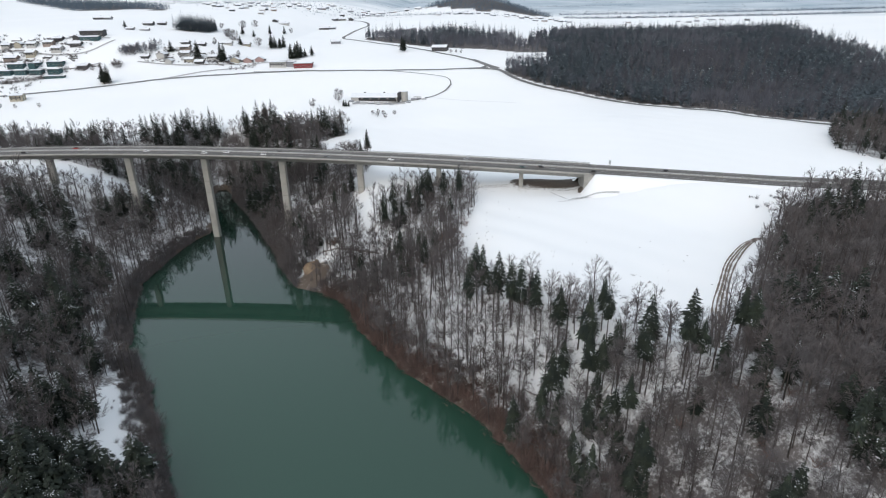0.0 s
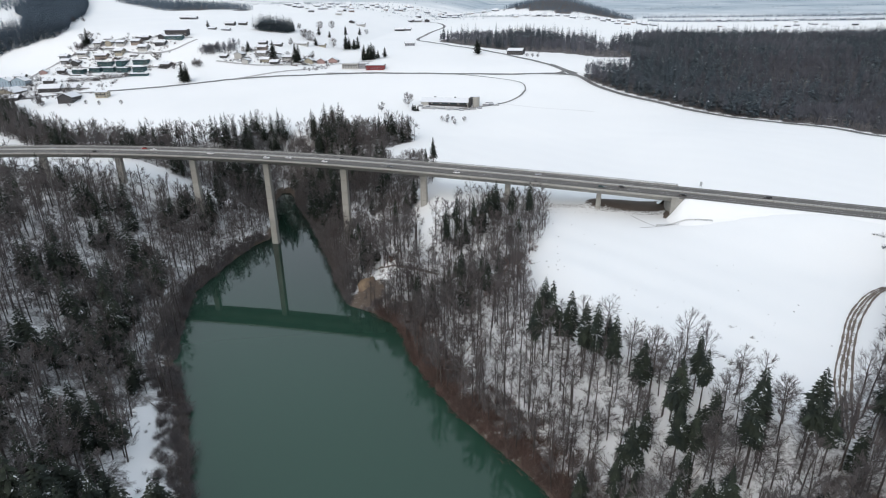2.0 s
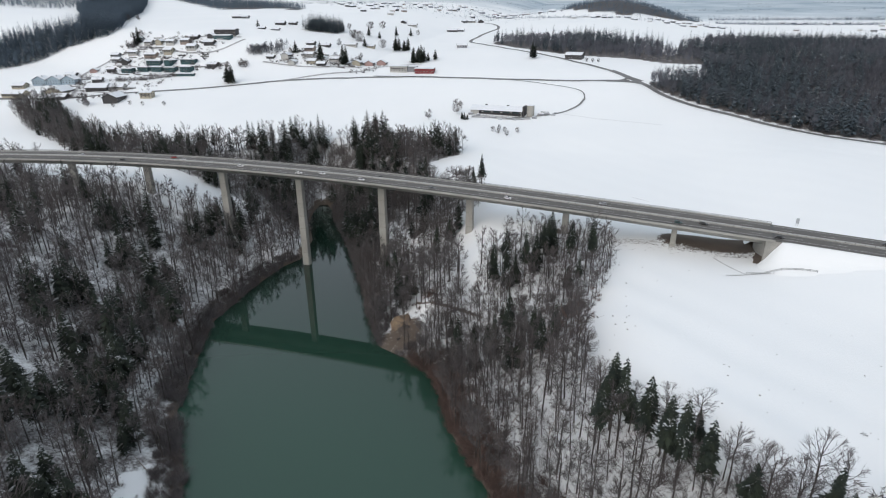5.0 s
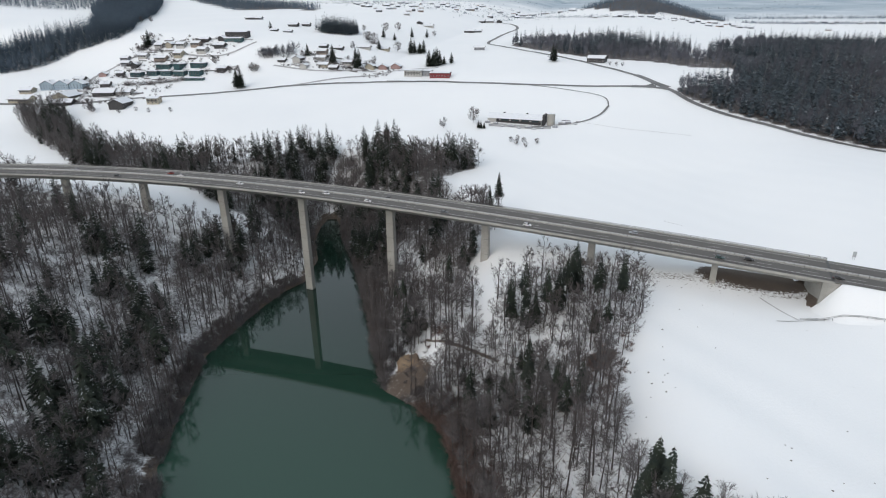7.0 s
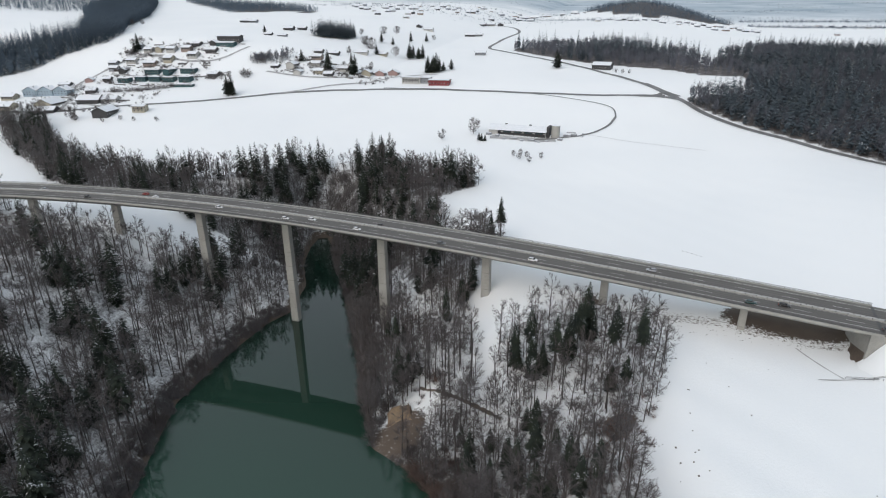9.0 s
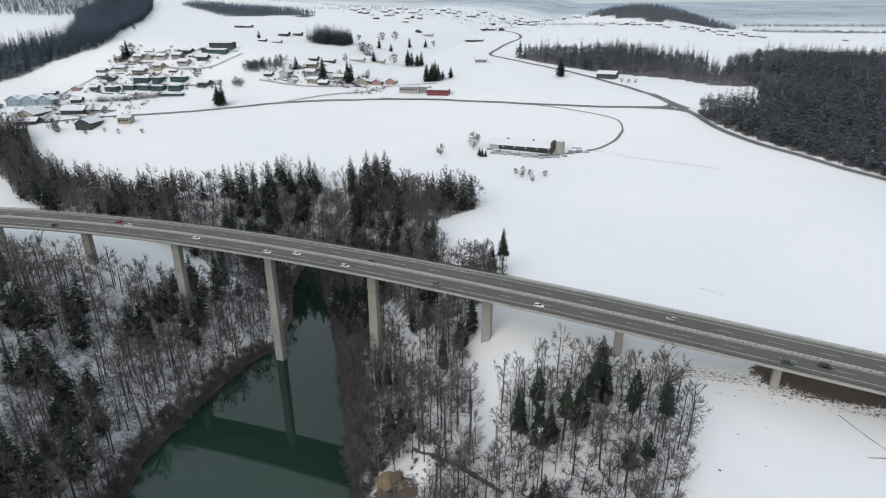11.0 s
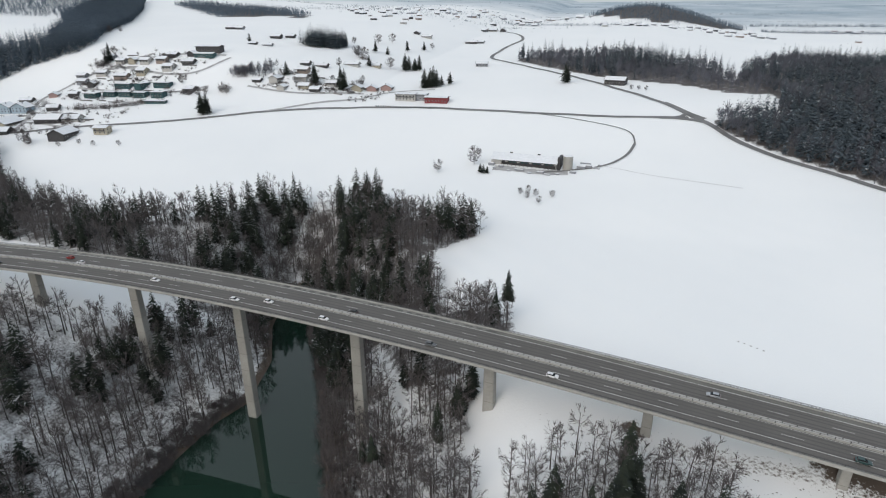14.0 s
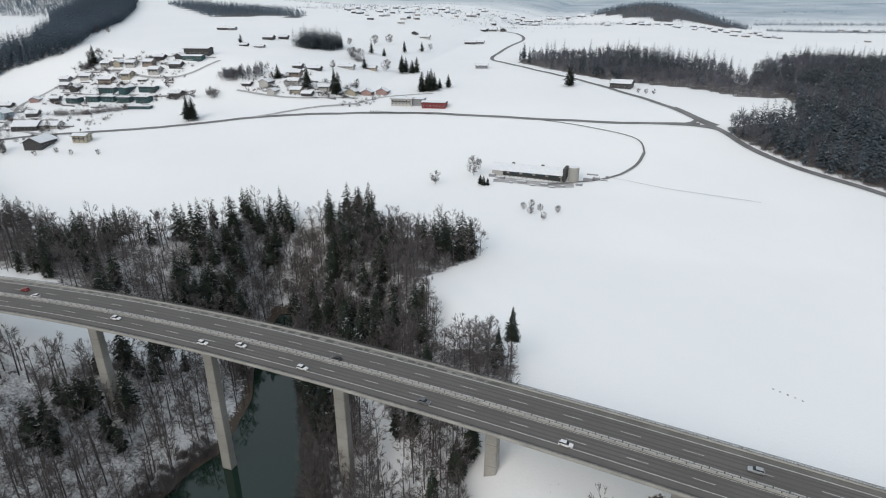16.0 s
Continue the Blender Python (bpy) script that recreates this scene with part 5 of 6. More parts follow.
for i in range(24):
    x = -296 + i * 2.9
    bm = bmesh.new()
    box(bm, -0.45, 0.45, -0.4, 0.4, 0, 2.2)
    bmesh.ops.bevel(bm, geom=bm.edges, offset=0.12, segments=1, affect="EDGES")
    me = bpy.data.meshes.new("post_block")
    bm.to_mesh(me)
    bm.free()
    me.materials.append(POST)
    ob = tagged(new("roadside_post", me), "dark post in a row beside the road", "bale", "row of bales")
    ob.location = (x, 850 + 0.03 * (x + 296), on_ground(x, 850) - 0.1)

# the long farm in the field
farm = tagged(new("farm_building"), "long low farm building with a snow-covered roof and open front", "farm")
FW, FD = 56, 17
bm = bmesh.new()
box(bm, -FW / 2, FW / 2, FD / 2 - 0.4, FD / 2, -2, 5)
box(bm, -FW / 2, -FW / 2 + 9, -FD / 2, FD / 2, -2, 4.2)
box(bm, FW / 2 - 0.4, FW / 2, -FD / 2, FD / 2, -2, 5)
part("wall", bm, WALLS["white"], farm, "pale rendered wall")
bm = bmesh.new()
box(bm, -FW / 2 + 9, FW / 2 - 0.5, -FD / 2 + 2, -FD / 2 + 2.3, -2, 4.2)
part("front_boarding", bm, WALLS["wood"], farm, "dark boarded stable front")
for i in range(13):
    bm = bmesh.new()
    px = -FW / 2 + 11 + i * 3.5
    box(bm, px, px + 0.3, -FD / 2, -FD / 2 + 0.3, -2, 4.0)
    part("post", bm, EAVES, farm)
    bm = bmesh.new()
    box(bm, px + 0.7, px + 3.0, -FD / 2 + 1.9, -FD / 2 + 2.0, 1.8, 2.9)
    part("window", bm, WALLS["green"] if i % 3 else WALLS["white"], farm)
bm = bmesh.new()
prof = [(-FD / 2 - 1.2, 4.1), (1.0, 8.0), (FD / 2 + 0.8, 5.6)]
rows = [[bm.verts.new((sx * (FW / 2 + 1), py, pz + dz)) for py, pz, dz in [(a, b, 0) for a, b in prof] + [(a, b, 0.45) for a, b in prof[::-1]]] for sx in (-1, 1)]
for i in range(6):
    bm.faces.new((rows[0][i], rows[0][(i + 1) % 6], rows[1][(i + 1) % 6], rows[1][i]))
bm.faces.new(rows[0][::-1])
bm.faces.new(rows[1])
part("snow_roof", bm, ROOF_SNOW, farm, "roof under thick snow")
for px in (-14, 10):
    bm = bmesh.new()
    box(bm, px, px + 2.4, 0.6, 1.6, 8.0, 9.2)
    part("roof_vent", bm, EAVES, farm)
bm = bmesh.new()
box(bm, FW / 2 + 0.6, FW / 2 + 2.8, -FD / 2 + 2, FD / 2 - 2, -2, 9)
part("gable", bm, WALLS["wood"], farm, "dark gable wall")
farm.matrix_world = Matrix.Translation((-107, 720, on_ground(-107, 716))) @ Matrix.Rotation(radians(-6), 4, "Z")
bm = bmesh.new()
bmesh.ops.create_cone(bm, cap_ends=True, segments=20, radius1=4.0, radius2=4.0, depth=12, matrix=Matrix.Translation((0, 0, 5)))
silo = tagged(new("silo"), "squat grey concrete silo beside the farm building", "silo")
part("tank", bm, CONCRETE, silo)
bm = bmesh.new()
bmesh.ops.create_cone(bm, cap_ends=True, segments=20, radius1=4.2, radius2=0.6, depth=1.0, matrix=Matrix.Translation((0, 0, 11.5)))
part("lid", bm, ROOF_SNOW, silo, "snowy lid")
silo.location = (-71, 714, on_ground(-71, 714))
for x, y, w, d, h in ((-60, 716, 7, 3, 2.2), (-54, 719, 5, 3, 2.0), (-66, 706, 5, 2.5, 1.6), (-110, 704, 8, 2.5, 1.2), (-92, 702, 6, 2.2, 1.3), (-126, 708, 4, 3, 1.8), (-135, 712, 5, 3, 2.0), (-101, 700, 4, 2, 0.9), (-86, 699, 5, 1.8, 0.8), (-118, 701, 3, 1.6, 0.9), (-78, 701, 3, 1.8, 1.0), (-48, 717, 6, 1.2, 0.7), (-57, 727, 9, 0.8, 0.9), (-45, 724, 4, 1, 0.8), (-131, 705, 3, 1.5, 1.0)):
    bm = bmesh.new()
    box(bm, -w / 2, w / 2, -d / 2, d / 2, -0.3, h)
    bmesh.ops.bevel(bm, geom=bm.edges, offset=0.25, segments=1, affect="EDGES")
    root = tagged(new("farm_trailer"), "snow-topped farm trailer parked by the barn", "trailer", "machines by the farm")
    part("load", bm, WALLS["grey"], root)
    bm = bmesh.new()
    box(bm, -w / 2 + 0.2, w / 2 - 0.2, -d / 2 + 0.2, d / 2 - 0.2, h, h + 0.25)
    part("snow_cover", bm, ROOF_SNOW, root)
    root.matrix_world = Matrix.Translation((x, y, on_ground(x, y))) @ Matrix.Rotation(radians(-8), 4, "Z")
v, f = ribbon([(-132, 706), (-110, 705), (-90, 703), (-70, 706)], 9, 0.2, 0.15)
tagged(new("farm_yard", mesh_from("farm_yard", v, f, SLUSH)), "trampled slushy yard in front of the farm", "yard", kind="structure")

# trees that stand alone
def stand(kind, size, spots):
    """Trees that stand singly in the fields and gardens."""
    for x, y in spots:
        plant(kind, x, y, size, True, "trees standing in the fields", (0, 1, 2) if kind == "spruce" else None, 1.55 if kind == "spruce" else 1.0)


stand("orchard", 0.75, [(-176, 689), (-486, 845), (-495, 849), (-352, 1255), (-447, 1136), (-345, 925), (-396, 968), (-715, 905), (-705, 912), (-860, 1070), (-870, 1080), (-845, 1078)])
stand("orchard", 1.1, [(-150, 711), (-399, 1043), (-394, 1054), (-405, 1048), (-422, 1177), (-411, 1214), (-348, 1034), (-598, 668)])
stand("orchard", 0.4, [(-96, 660), (-101, 654), (-89, 653), (-85, 639), (-77, 653), (-95, 647), (-541, 678), (-522, 676), (-497, 682), (-556, 668), (-12, 957), (-20, 962), (-4, 955)])
stand("orchard", 0.62, [(-706, 880), (-712, 886), (-700, 884), (-520, 836), (-512, 842), (-640, 870), (-665, 880), (-560, 860), (-650, 730), (-670, 742), (-605, 728), (-598, 671), (-590, 665), (-440, 895), (-415, 884), (-375, 905), (-360, 880)])
stand("spruce", 0.35, [(-138, 693), (-141, 695), (-135, 694)])
stand("spruce", 0.95, [(-474, 781), (-469, 783), (-477, 785), (-472, 787), (-268, 939), (-263, 943), (-257, 939), (-252, 943), (-260, 948), (-331, 1050), (-326, 1053), (-316, 1052), (-311, 1055), (-391, 891), (-357, 890), (-354, 894), (-700, 890), (-697, 894), (-435, 900), (-270, 950), (-258, 949), (-264, 955), (-361, 899), (-393, 893), (-330, 1048), (-319, 1058), (-99, 988), (-96, 990)])
stand("spruce", 0.7, [(-370, 1011), (-381, 1113), (-370, 1173), (-357, 1223), (-250, 958), (-240, 962), (-575, 1040), (-398, 1105)])
hedge = []


def hedge_row(line, high, gap=1.6):
    """Shrubs set along a broken line."""
    for (ax, ay), (bx, by) in zip(line[:-1], line[1:]):
        n = max(2, int(math.hypot(bx - ax, by - ay) / gap))
        for i in range(n):
            t = (i + np.random.random()) / n
            hedge.append((np.random.randint(9), ax + (bx - ax) * t + np.random.normal(0, 0.8), ay + (by - ay) * t + np.random.normal(0, 0.8), high * np.random.uniform(0.8, 1.5)))


hedge_row([(-700, 826), (-684, 808), (-660, 800)], 1.1)
for x, y in ((-700, 870), (-660, 858), (-628, 862), (-604, 868), (-575, 876), (-590, 900), (-650, 905), (-620, 912), (-690, 845), (-540, 838), (-528, 850), (-630, 745), (-650, 735), (-690, 770), (-600, 735)):
    a = np.random.uniform(-0.5, 0.5)
    w = np.random.uniform(5, 12)
    hedge_row([(x - w * math.cos(a), y - w * math.sin(a)), (x + w * math.cos(a), y + w * math.sin(a)), (x + w * math.cos(a) - 4 * math.sin(a), y + w * math.sin(a) + 5)], np.random.uniform(0.6, 1.3), 1.1)
for x, y in ((-445, 872), (-430, 880), (-405, 905), (-385, 890), (-370, 885), (-350, 890), (-425, 905)):
    w = np.random.uniform(5, 11)
    hedge_row([(x - w, y - 1), (x + w, y + 1)], np.random.uniform(0.6, 1.2), 1.1)
for x0, x1, y0, y1, n in ((-730, -560, 690, 790, 150), (-720, -550, 800, 925, 230), (-470, -300, 865, 925, 130)):
    for _ in range(n):
        hedge.append((np.random.randint(9), np.random.uniform(x0, x1), np.random.uniform(y0, y1), np.random.uniform(0.5, 1.5)))
heap("garden_hedges", hedge, BUSHES, TWIG, "bare grey-brown hedges and garden shrubs", "hedge")


# ---------------------------------------------------------------- far woods, towns and hedgerows
def far_conifer(h, boughs=42):
    """A conifer seen from far: a ragged cone of boughs."""
    return spruce(h, h * np.random.uniform(0.17, 0.21), boughs, 0.1, 0.12, 1.9)[1]


def far_bare(h, mid=0.52, n=84):
    """A leafless tree seen from far: an upright fan of twigs in a rounded crown."""
    d = np.random.normal(size=(n, 3))
    d /= np.linalg.norm(d, axis=1, keepdims=True)
    d[:, 2] = np.where(d[:, 2] < 0, d[:, 2] * 0.75, d[:, 2] * 1.25 * (1 - mid) / 0.48)
    c = np.array([0, 0, h * mid])
    e = d * (h * 0.23, h * 0.23, h * 0.38) * np.random.uniform(0.75, 1.08, n)[:, None]
    v, f = blades(c + e * np.random.uniform(0.3, 0.6, n)[:, None] - [0, 0, h * 0.06], c + e, np.full(n, 0.22))
    st = sticks([(0, 0, 0)], [(0, 0, h * 0.8)], [0.25], [0.05])
    return merged([(v, f), st])


FAR = [far_conifer(h) for h in (25, 28, 22, 26)]
FAR_SMALL = [far_conifer(h, 16) for h in (13, 15, 11, 14)]
FAR_BARE_SMALL = [far_bare(h, 0.45, 36) for h in (11, 13, 10)]
FAR_LUMPS = [thicket(h, 34) for h in (7, 9, 8)]
FAR_BARE = [far_bare(h) for h in (19, 21, 17, 20, 16)]
# Distance haze is painted into these two blue-grey base colours for far trees.
HAZED_DARK = mat("hazed_dark_needles", (0.090, 0.124, 0.163), (0.126, 0.163, 0.202), rough=0.9, scale=0.02, fine=0.3, spread=0.5, spec=0.2)
HAZED_PALE = mat("hazed_pale_trees", (0.17, 0.205, 0.25), (0.11, 0.135, 0.17), rough=0.9, scale=0.02, fine=0.3, spread=0.4)
# Far needles and twigs are tinted bluer too, standing in for haze.
NEEDLES_FAR = needle_material("hazed_far_needles", (0.052, 0.071, 0.088), (0.084, 0.106, 0.121))
TWIG_FAR = mat("hazed_far_twigs", (0.122, 0.127, 0.150), (0.080, 0.082, 0.099), rough=0.9, scale=0.03, fine=0.4, spread=0.5)


def far_wood(name, area, gap, share, size=1.0, label="dark mixed forest in the distance", haze=None, small=False, low=False):
    area = np.array(area, float)
    lo, hi = area.min(0), area.max(0)
    xs, ys = np.meshgrid(np.arange(lo[0], hi[0], gap), np.arange(lo[1], hi[1], gap))
    xs = (xs + gap * 0.5 * np.random.uniform(-1, 1, xs.shape)).ravel()
    ys = (ys + gap * 0.5 * np.random.uniform(-1, 1, ys.shape)).ravel()
    ok = inside(xs, ys, area)
    con, bare = [], []
    for x, y in zip(xs[ok], ys[ok]):
        patch = 0.5 + 0.5 * math.sin(x * 0.021 + 2 * math.sin(y * 0.013)) * math.cos(y * 0.019)
        (con if np.random.random() * 0.5 + patch * 0.5 < share else bare).append((np.random.randint(9), x, y, size * np.random.uniform(0.75, 1.15)))
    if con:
        heap(name, con, FAR_LUMPS if low else FAR_SMALL if small else FAR, haze or NEEDLES_FAR, label, "forest")
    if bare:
        heap(name + "_bare", bare, FAR_LUMPS if low else FAR_BARE_SMALL if small else FAR_BARE, haze or TWIG_FAR, label.replace("dark mixed", "bare brown"), "forest")


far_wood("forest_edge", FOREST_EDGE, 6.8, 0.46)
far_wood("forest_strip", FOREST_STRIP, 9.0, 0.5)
far_wood("hill_forest", HILL, 5.8, 0.85, haze=HAZED_DARK)
far_wood("hill_forest_upper", [(-1270, 1200), (-1180, 1260), (-1300, 1500), (-1500, 1700), (-1850, 1700), (-1700, 1200)], 11, 0.7, 1.35, haze=HAZED_DARK, small=True)
far_wood("ridge_forest", RIDGE, 9, 0.6, 1.2, haze=HAZED_DARK, small=True)
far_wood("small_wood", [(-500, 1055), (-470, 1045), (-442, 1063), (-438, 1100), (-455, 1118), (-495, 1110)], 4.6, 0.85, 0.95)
far_wood("knoll_forest", KNOLL, 8.0, 0.7, 1.15, haze=HAZED_DARK, small=True)
far_wood("plain_wood", [(330, 2060), (900, 2030), (1500, 2080), (1500, 2112), (900, 2066), (330, 2088)], 6.5, 0.6, 1.3, haze=HAZED_DARK, low=True)
far_wood("plain_wood", [(380, 2480), (1000, 2440), (1900, 2520), (1900, 2570), (1000, 2490), (380, 2520)], 10, 0.6, 1.6, haze=HAZED_DARK, low=True)
far_wood("hedgerow", [(-340, 1945), (-173, 1885), (1, 1895), (1, 1905), (-173, 1900), (-340, 1960)], 6, 0.1, 1.2, haze=HAZED_PALE, low=True)
def far_patch(x0, x1, y0, y1, n):
    """Copses and hedgerows strewn over the plain."""
    for _ in range(n):
        x, y, w, d, a = np.random.uniform(x0, x1), np.random.uniform(y0, y1), np.random.uniform(60, 300), np.random.uniform(10, 26), np.random.uniform(-0.25, 0.25)
        for _ in range(int(w * d / 75) + 3):
            u, v = np.random.normal(0, w / 2), np.random.normal(0, d / 2)
            copse.append((np.random.randint(9), x + u * math.cos(a) - v * math.sin(a), y + u * math.sin(a) + v * math.cos(a), np.random.uniform(0.5, 1.0)))


copse = []
far_patch(-1500, -150, 2250, 4200, 24)
far_patch(300, 2300, 2000, 4200, 36)
far_patch(-900, -120, 1650, 2300, 16)
heap("far_copses", [c for i, c in enumerate(copse) if i % 3], FAR_LUMPS, HAZED_PALE, "hedgerows and copses of the distant plain, paled by painted haze", "trees")
heap("far_conifers", [c for i, c in enumerate(copse) if i % 3 == 0], FAR_LUMPS, HAZED_DARK, "conifers of the distant plain, blued by painted haze", "trees")

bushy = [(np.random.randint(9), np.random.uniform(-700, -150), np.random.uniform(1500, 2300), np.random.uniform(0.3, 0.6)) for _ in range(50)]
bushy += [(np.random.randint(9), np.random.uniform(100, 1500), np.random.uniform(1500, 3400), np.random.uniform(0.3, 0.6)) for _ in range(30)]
heap("far_trees", bushy, FAR_LUMPS, HAZED_PALE, "scattered bare trees of the far plain", "trees")


def town(n, xr, yr):
    """Small gabled houses far off, each a thing of its own."""
    for _ in range(n):
        x, y = np.random.uniform(*xr), np.random.uniform(*yr)
        w, d, h = np.random.uniform(8, 15), np.random.uniform(9, 13), np.random.uniform(2.2, 4)
        wall = random.choice(["white", "grey", "wood", "grey", "orange", "grey", "wood"])
        root = tagged(new("house"), f"{wall} house of a distant village with a snowy roof", "house", "houses of the far villages")
        bm = bmesh.new()
        box(bm, -w / 2, w / 2, -d / 2, d / 2, -3, h)
        part("wall", bm, WALLS[wall], root)
        bm = bmesh.new()
        r = [[bm.verts.new((s * (w / 2 + 0.8), yy, zz)) for yy, zz in ((-d / 2 - 0.8, h - 0.2), (d / 2 + 0.8, h - 0.2), (0, h + d * 0.34))] for s in (-1, 1)]
        for i in range(3):
            bm.faces.new((r[0][i], r[0][(i + 1) % 3], r[1][(i + 1) % 3], r[1][i]))
        bm.faces.new(r[0])
        bm.faces.new(r[1][::-1])
        part("snow_roof", bm, ROOF_SNOW, root)
        bm = bmesh.new()
        box(bm, -w * 0.3, w * 0.3, -d / 2 - 0.1, -d / 2 + 0.1, h * 0.3, h * 0.6)
        part("window_band", bm, PANE, root)
        root.matrix_world = Matrix.Translation((x, y, on_ground(x, y))) @ Matrix.Rotation(np.random.uniform(-0.6, 0.6), 4, "Z")


town(30, (-720, -330), (1580, 1900))
town(24, (-500, -120), (2050, 2400))
town(8, (80, 330), (1760, 1850))
town(8, (420, 800), (1700, 1850))
town(10, (-640, -470), (1420, 1600))

town(26, (-100, 330), (1850, 1950))
town(16, (500, 1100), (1950, 2200))
town(26, (-700, -250), (1850, 2150))
clump = []
for x0, x1, y0, y1, n in ((-100, 330, 1850, 1950, 150), (500, 1100, 1960, 2180, 120), (-720, -330, 1600, 1880, 110), (-680, -260, 1870, 2150, 120)):
    clump += [(np.random.randint(9), np.random.uniform(x0, x1), np.random.uniform(y0, y1), np.random.uniform(0.25, 0.6)) for _ in range(n)]
heap("town_trees", clump, [thicket(h, 40) for h in (14, 17, 15)], HAZED_PALE, "bare garden trees of the distant villages", "trees")

copse = []
for k in range(95):
    t, u = np.random.random(), np.random.random()
    copse.append((k, -503 + 46 * t + 4 * u, 879 + 8 * t + 24 * u * (0.5 + 0.5 * t), np.random.uniform(0.5, 0.95)))
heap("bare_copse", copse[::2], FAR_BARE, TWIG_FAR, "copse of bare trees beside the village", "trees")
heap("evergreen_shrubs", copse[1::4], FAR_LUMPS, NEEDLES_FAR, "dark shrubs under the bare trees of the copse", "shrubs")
copse = copse[3::4]
for k in range(110):
    t = np.random.random()
    copse.append((k, -640 + 74 * t + np.random.normal(0, 1), 770 + 30 * t * t + np.random.normal(3, 3), np.random.uniform(0.3, 0.55)))
for x, y, n, w in ((-492, 852, 14, 8), (-536, 842, 12, 9), (-700, 886, 16, 7), (-405, 893, 12, 9), (-372, 897, 12, 9), (-347, 925, 10, 4), (-650, 745, 16, 14), (-690, 775, 12, 12), (-640, 700, 14, 14), (-600, 720, 8, 9), (-392, 1040, 14, 9), (-600, 905, 10, 12)):
    copse += [(k, np.random.normal(x, w / 1.6), np.random.normal(y, w / 2.2), np.random.uniform(0.25, 0.6)) for k in range(n)]
heap("village_copse", copse, [thicket(h, 90) for h in (17, 20, 18)], TWIG, "bare bushy trees and tall hedges by the village", "trees")


# ---------------------------------------------------------------- bank, field and roadside details
CLAY = mat("tan_clay_bank", (0.27, 0.20, 0.13), (0.10, 0.072, 0.055), rough=0.95, scale=0.16, fine=1.6, spread=0.5, bump=0.4)
rows = []
for i in range(15):
    u = i / 14
    row = []
    for j in range(9):
        w = j / 8
        x = -107 + 15 * u + 1.2 * math.sin(9 * u + 4 * w)
        y = 349.5 + 7.5 * w + 2.6 * math.sin(3.0 * u) + np.random.normal(0, 0.35)
        rise = (6.5 * math.sin(math.pi * min(1, 0.12 + 0.95 * u)) ** 0.7 + 0.5) * w
        row.append((x, y, on_ground(x, y) * (1 - w) + max(on_ground(x, y), on_ground(x, 352) + rise) * w - 0.4 + 0.5 * math.sin(13 * u) * w + np.random.normal(0, 0.2)))
    rows.append(row)
v, f = strip(rows)
tagged(new("clay_bank", mesh_from("clay_bank", v, f, CLAY, True)), "bare tan clay slip face above the water", "bank", kind="structure")

v, f = ribbon([(-97, 372), (-92, 368), (-83.5, 364), (-74, 361), (-64, 356), (-55, 351)], 1.2, 0.25, 0.5, 1.0)
tagged(new("slope_path", mesh_from("slope_path", v, f, MUD)), "muddy footpath cut along the snowy slope", "path", kind="structure")

# torn branches lying in the field
for x, y, n, reach in ((70, 231, 26, 3.2), (66.5, 234.5, 14, 2.6), (74.5, 234, 14, 2.2), (82, 250, 8, 1.6), (76, 256, 8, 1.6)):
    p0 = np.column_stack([np.random.normal(x, reach * 0.4, n), np.random.normal(y, reach * 0.3, n), np.zeros(n)])
    p0[:, 2] = [on_ground(a, b) + 0.15 for a, b, _ in p0]
    a = np.random.normal(0.5, 0.8, n)
    p1 = p0 + np.column_stack([np.cos(a), np.sin(a), np.random.uniform(0, 0.25, n)]) * (reach * np.random.uniform(0.3, 1.0, n))[:, None]
    tagged(new("branch_heap", mesh_from("branch_heap", *sticks(p0, p1, np.full(n, 0.10), np.full(n, 0.03)), BARK)), "heap of torn brown branches lying on the snow", "branches", "branch heaps", "stuff")

# low field fence by the abutment
fence = tagged(new("field_fence"), "low dark wooden field fence standing in snow", "fence")
ends = [(69.4, 372.5), (77, 372.1), (84.4, 371.8), (91.5, 371.2), (98.5, 370.2)]
for (ax, ay), (bx, by) in zip(ends[:-1], ends[1:]):
    for zz in (0.5, 1.0):
        v, f = sticks([(ax, ay, bank_z(ax, ay) + zz)], [(bx, by, bank_z(bx, by) + zz)], [0.09], [0.09])
        child("rail", mesh_from("rail", v, f, EAVES), fence)
for i in range(11):
    x = 69.4 + i * 2.9
    y = float(np.interp(x, [p[0] for p in ends], [p[1] for p in ends]))
    v, f = sticks([(x, y, bank_z(x, y) - 0.3)], [(x, y, bank_z(x, y) + 1.2)], [0.10], [0.08])
    child("post", mesh_from("post", v, f, EAVES), fence)

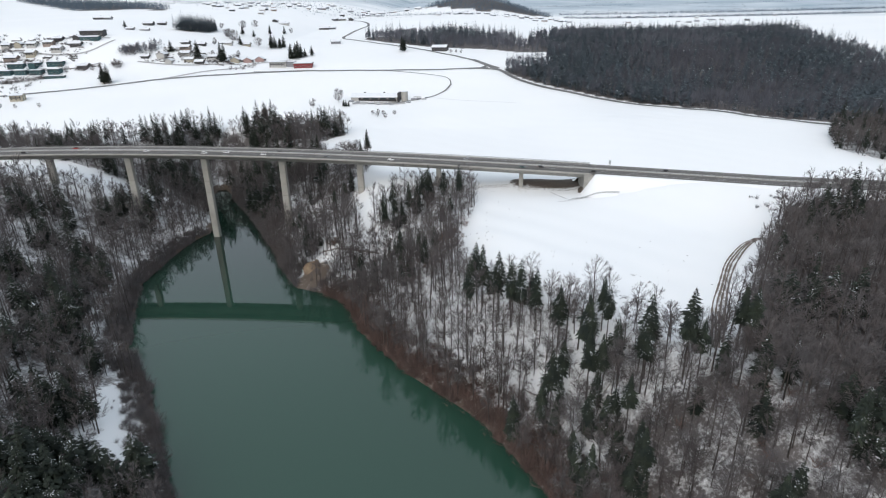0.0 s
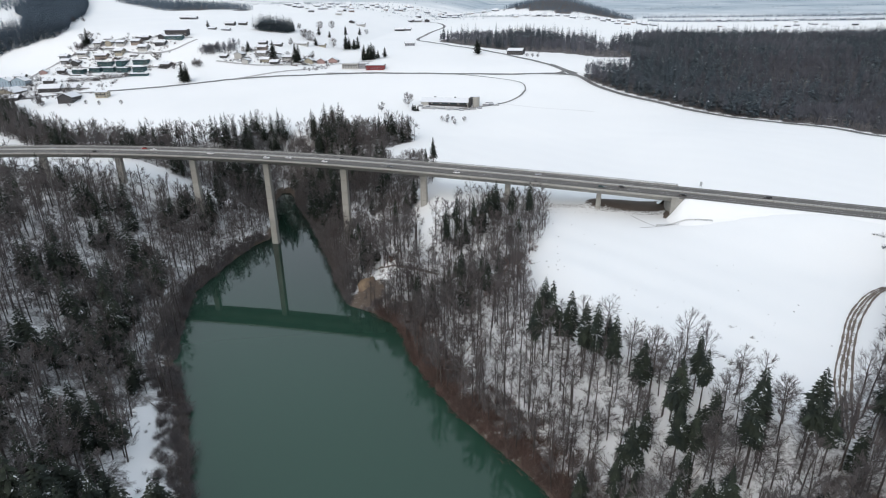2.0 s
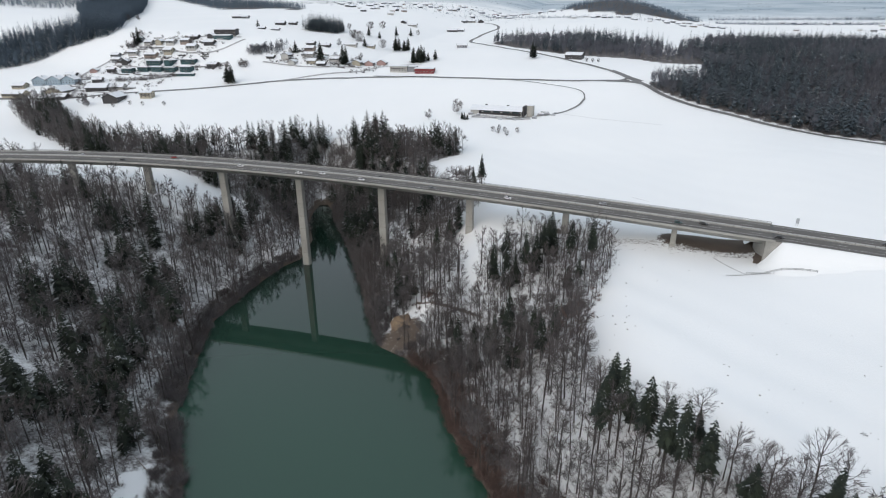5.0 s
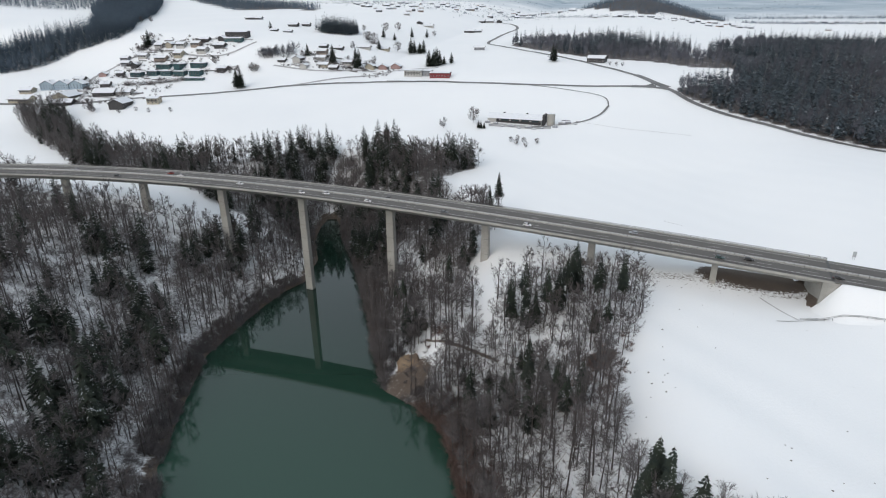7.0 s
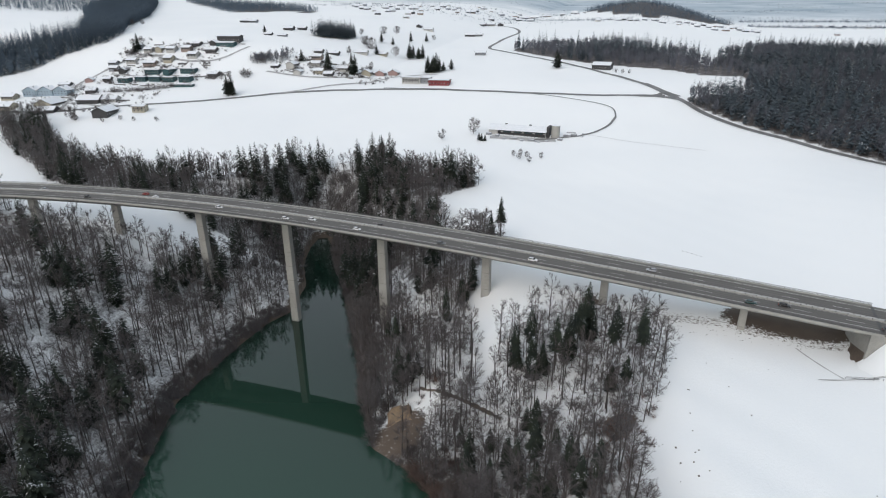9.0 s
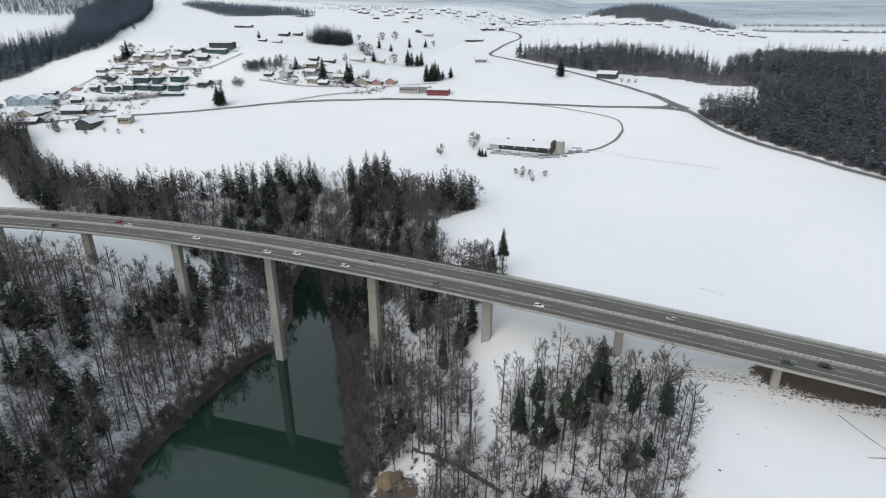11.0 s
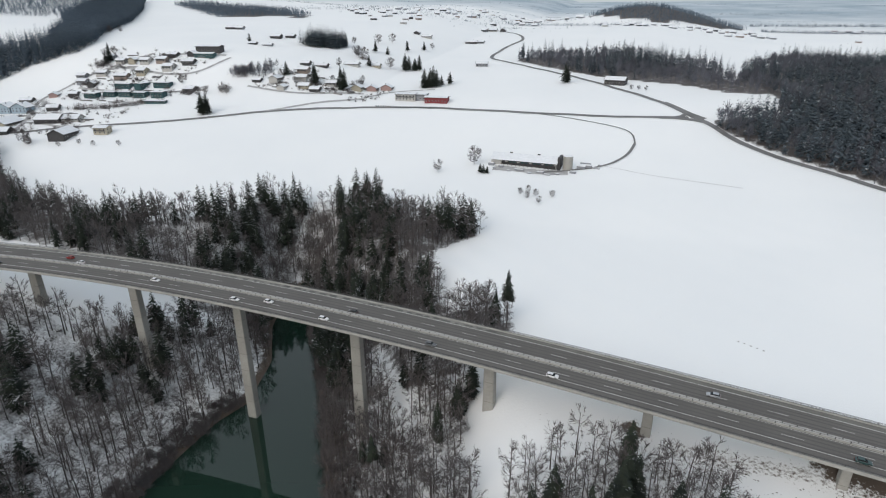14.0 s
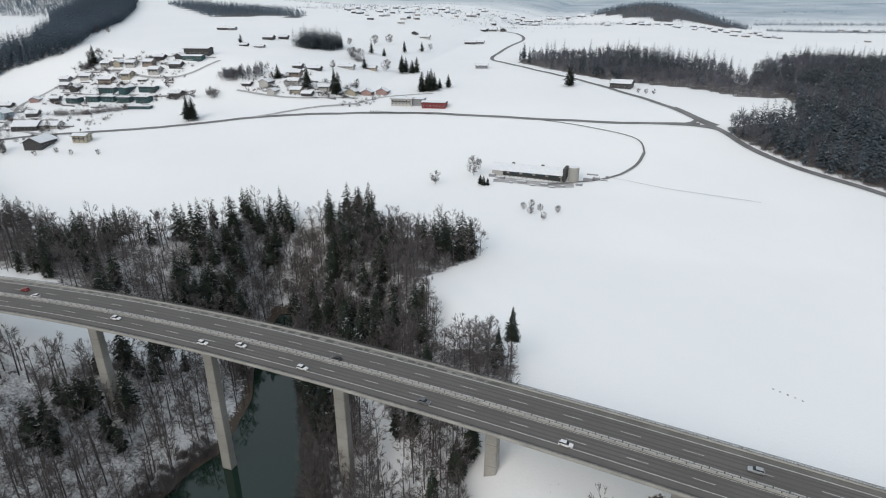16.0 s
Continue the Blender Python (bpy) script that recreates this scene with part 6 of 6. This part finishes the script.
# fallen snow-laden limbs on the bank
LADEN = mat("snow_laden_twigs", (0.75, 0.77, 0.80), (0.45, 0.46, 0.48), rough=0.8, scale=1.0, fine=4)
for x, y, z, n in ((-101, 381, 9, 22), (-106, 384, 8, 16), (-14, 352, 13, 14), (30, 250, 14, 12), (12, 262, 15, 12)):
    z0 = on_ground(x, y) + z
    p0 = np.column_stack([np.random.normal(x, 1.4, n), np.random.normal(y, 1.0, n), np.random.normal(z0, 0.5, n)])
    p1 = p0 + np.random.normal(0, 0.9, (n, 3)) * (1, 1, 0.3)
    pole = sticks([(x, y, on_ground(x, y) - 0.2)], [(x, y, z0)], [0.2], [0.06])
    root = tagged(new("snow_laden_tree"), "slim conifer with clumps of snow on its boughs", "tree", "snow-laden trees")
    child("trunk", mesh_from("trunk", *pole, BARK), root)
    child("snow_clump", mesh_from("snow_clump", *sticks(p0, p1, np.full(n, 0.34), np.full(n, 0.16)), LADEN), root)
    k, c = KINDS["spruce"][2]
    child("crown", mesh_from("crown", c[0] * 0.75 + (x, y, on_ground(x, y)), c[1], NEEDLES), root)

# a roadside board on two posts by the abutment
board = tagged(new("road_sign"), "tall grey roadside sign board seen edge-on", "sign")
bx, by = 107, 433
bz = bank_z(bx, by)
for dx in (-0.5, 0.5):
    child("post", mesh_from("post", *sticks([(bx + dx, by, bz - 0.5)], [(bx + dx, by, bz + 4.2)], [0.08], [0.08]), STEEL), board)
bm = bmesh.new()
box(bm, bx - 0.8, bx + 0.8, by - 0.12, by - 0.06, bz + 1.4, bz + 4.4)
part("panel", bm, STEEL, board)

brown = [(k, np.random.uniform(48, 140), np.random.uniform(112, 178), np.random.uniform(0.9, 1.7)) for k in range(90)]
brown += [(k, np.random.normal(x, r), np.random.normal(y, r), np.random.uniform(0.7, 1.3)) for x, y, r, n in ((-14, 322, 4.5, 30), (-11, 334, 5, 40), (-69, 334, 3.5, 30), (-17, 312, 3, 16), (-90, 372, 3, 14)) for k in range(n)]
heap("brown_thicket", brown, BUSHES, TWIG_RED, "thickets of red-brown brush on the slope", "shrubs")

for kind in WOODS:
    grow(kind)
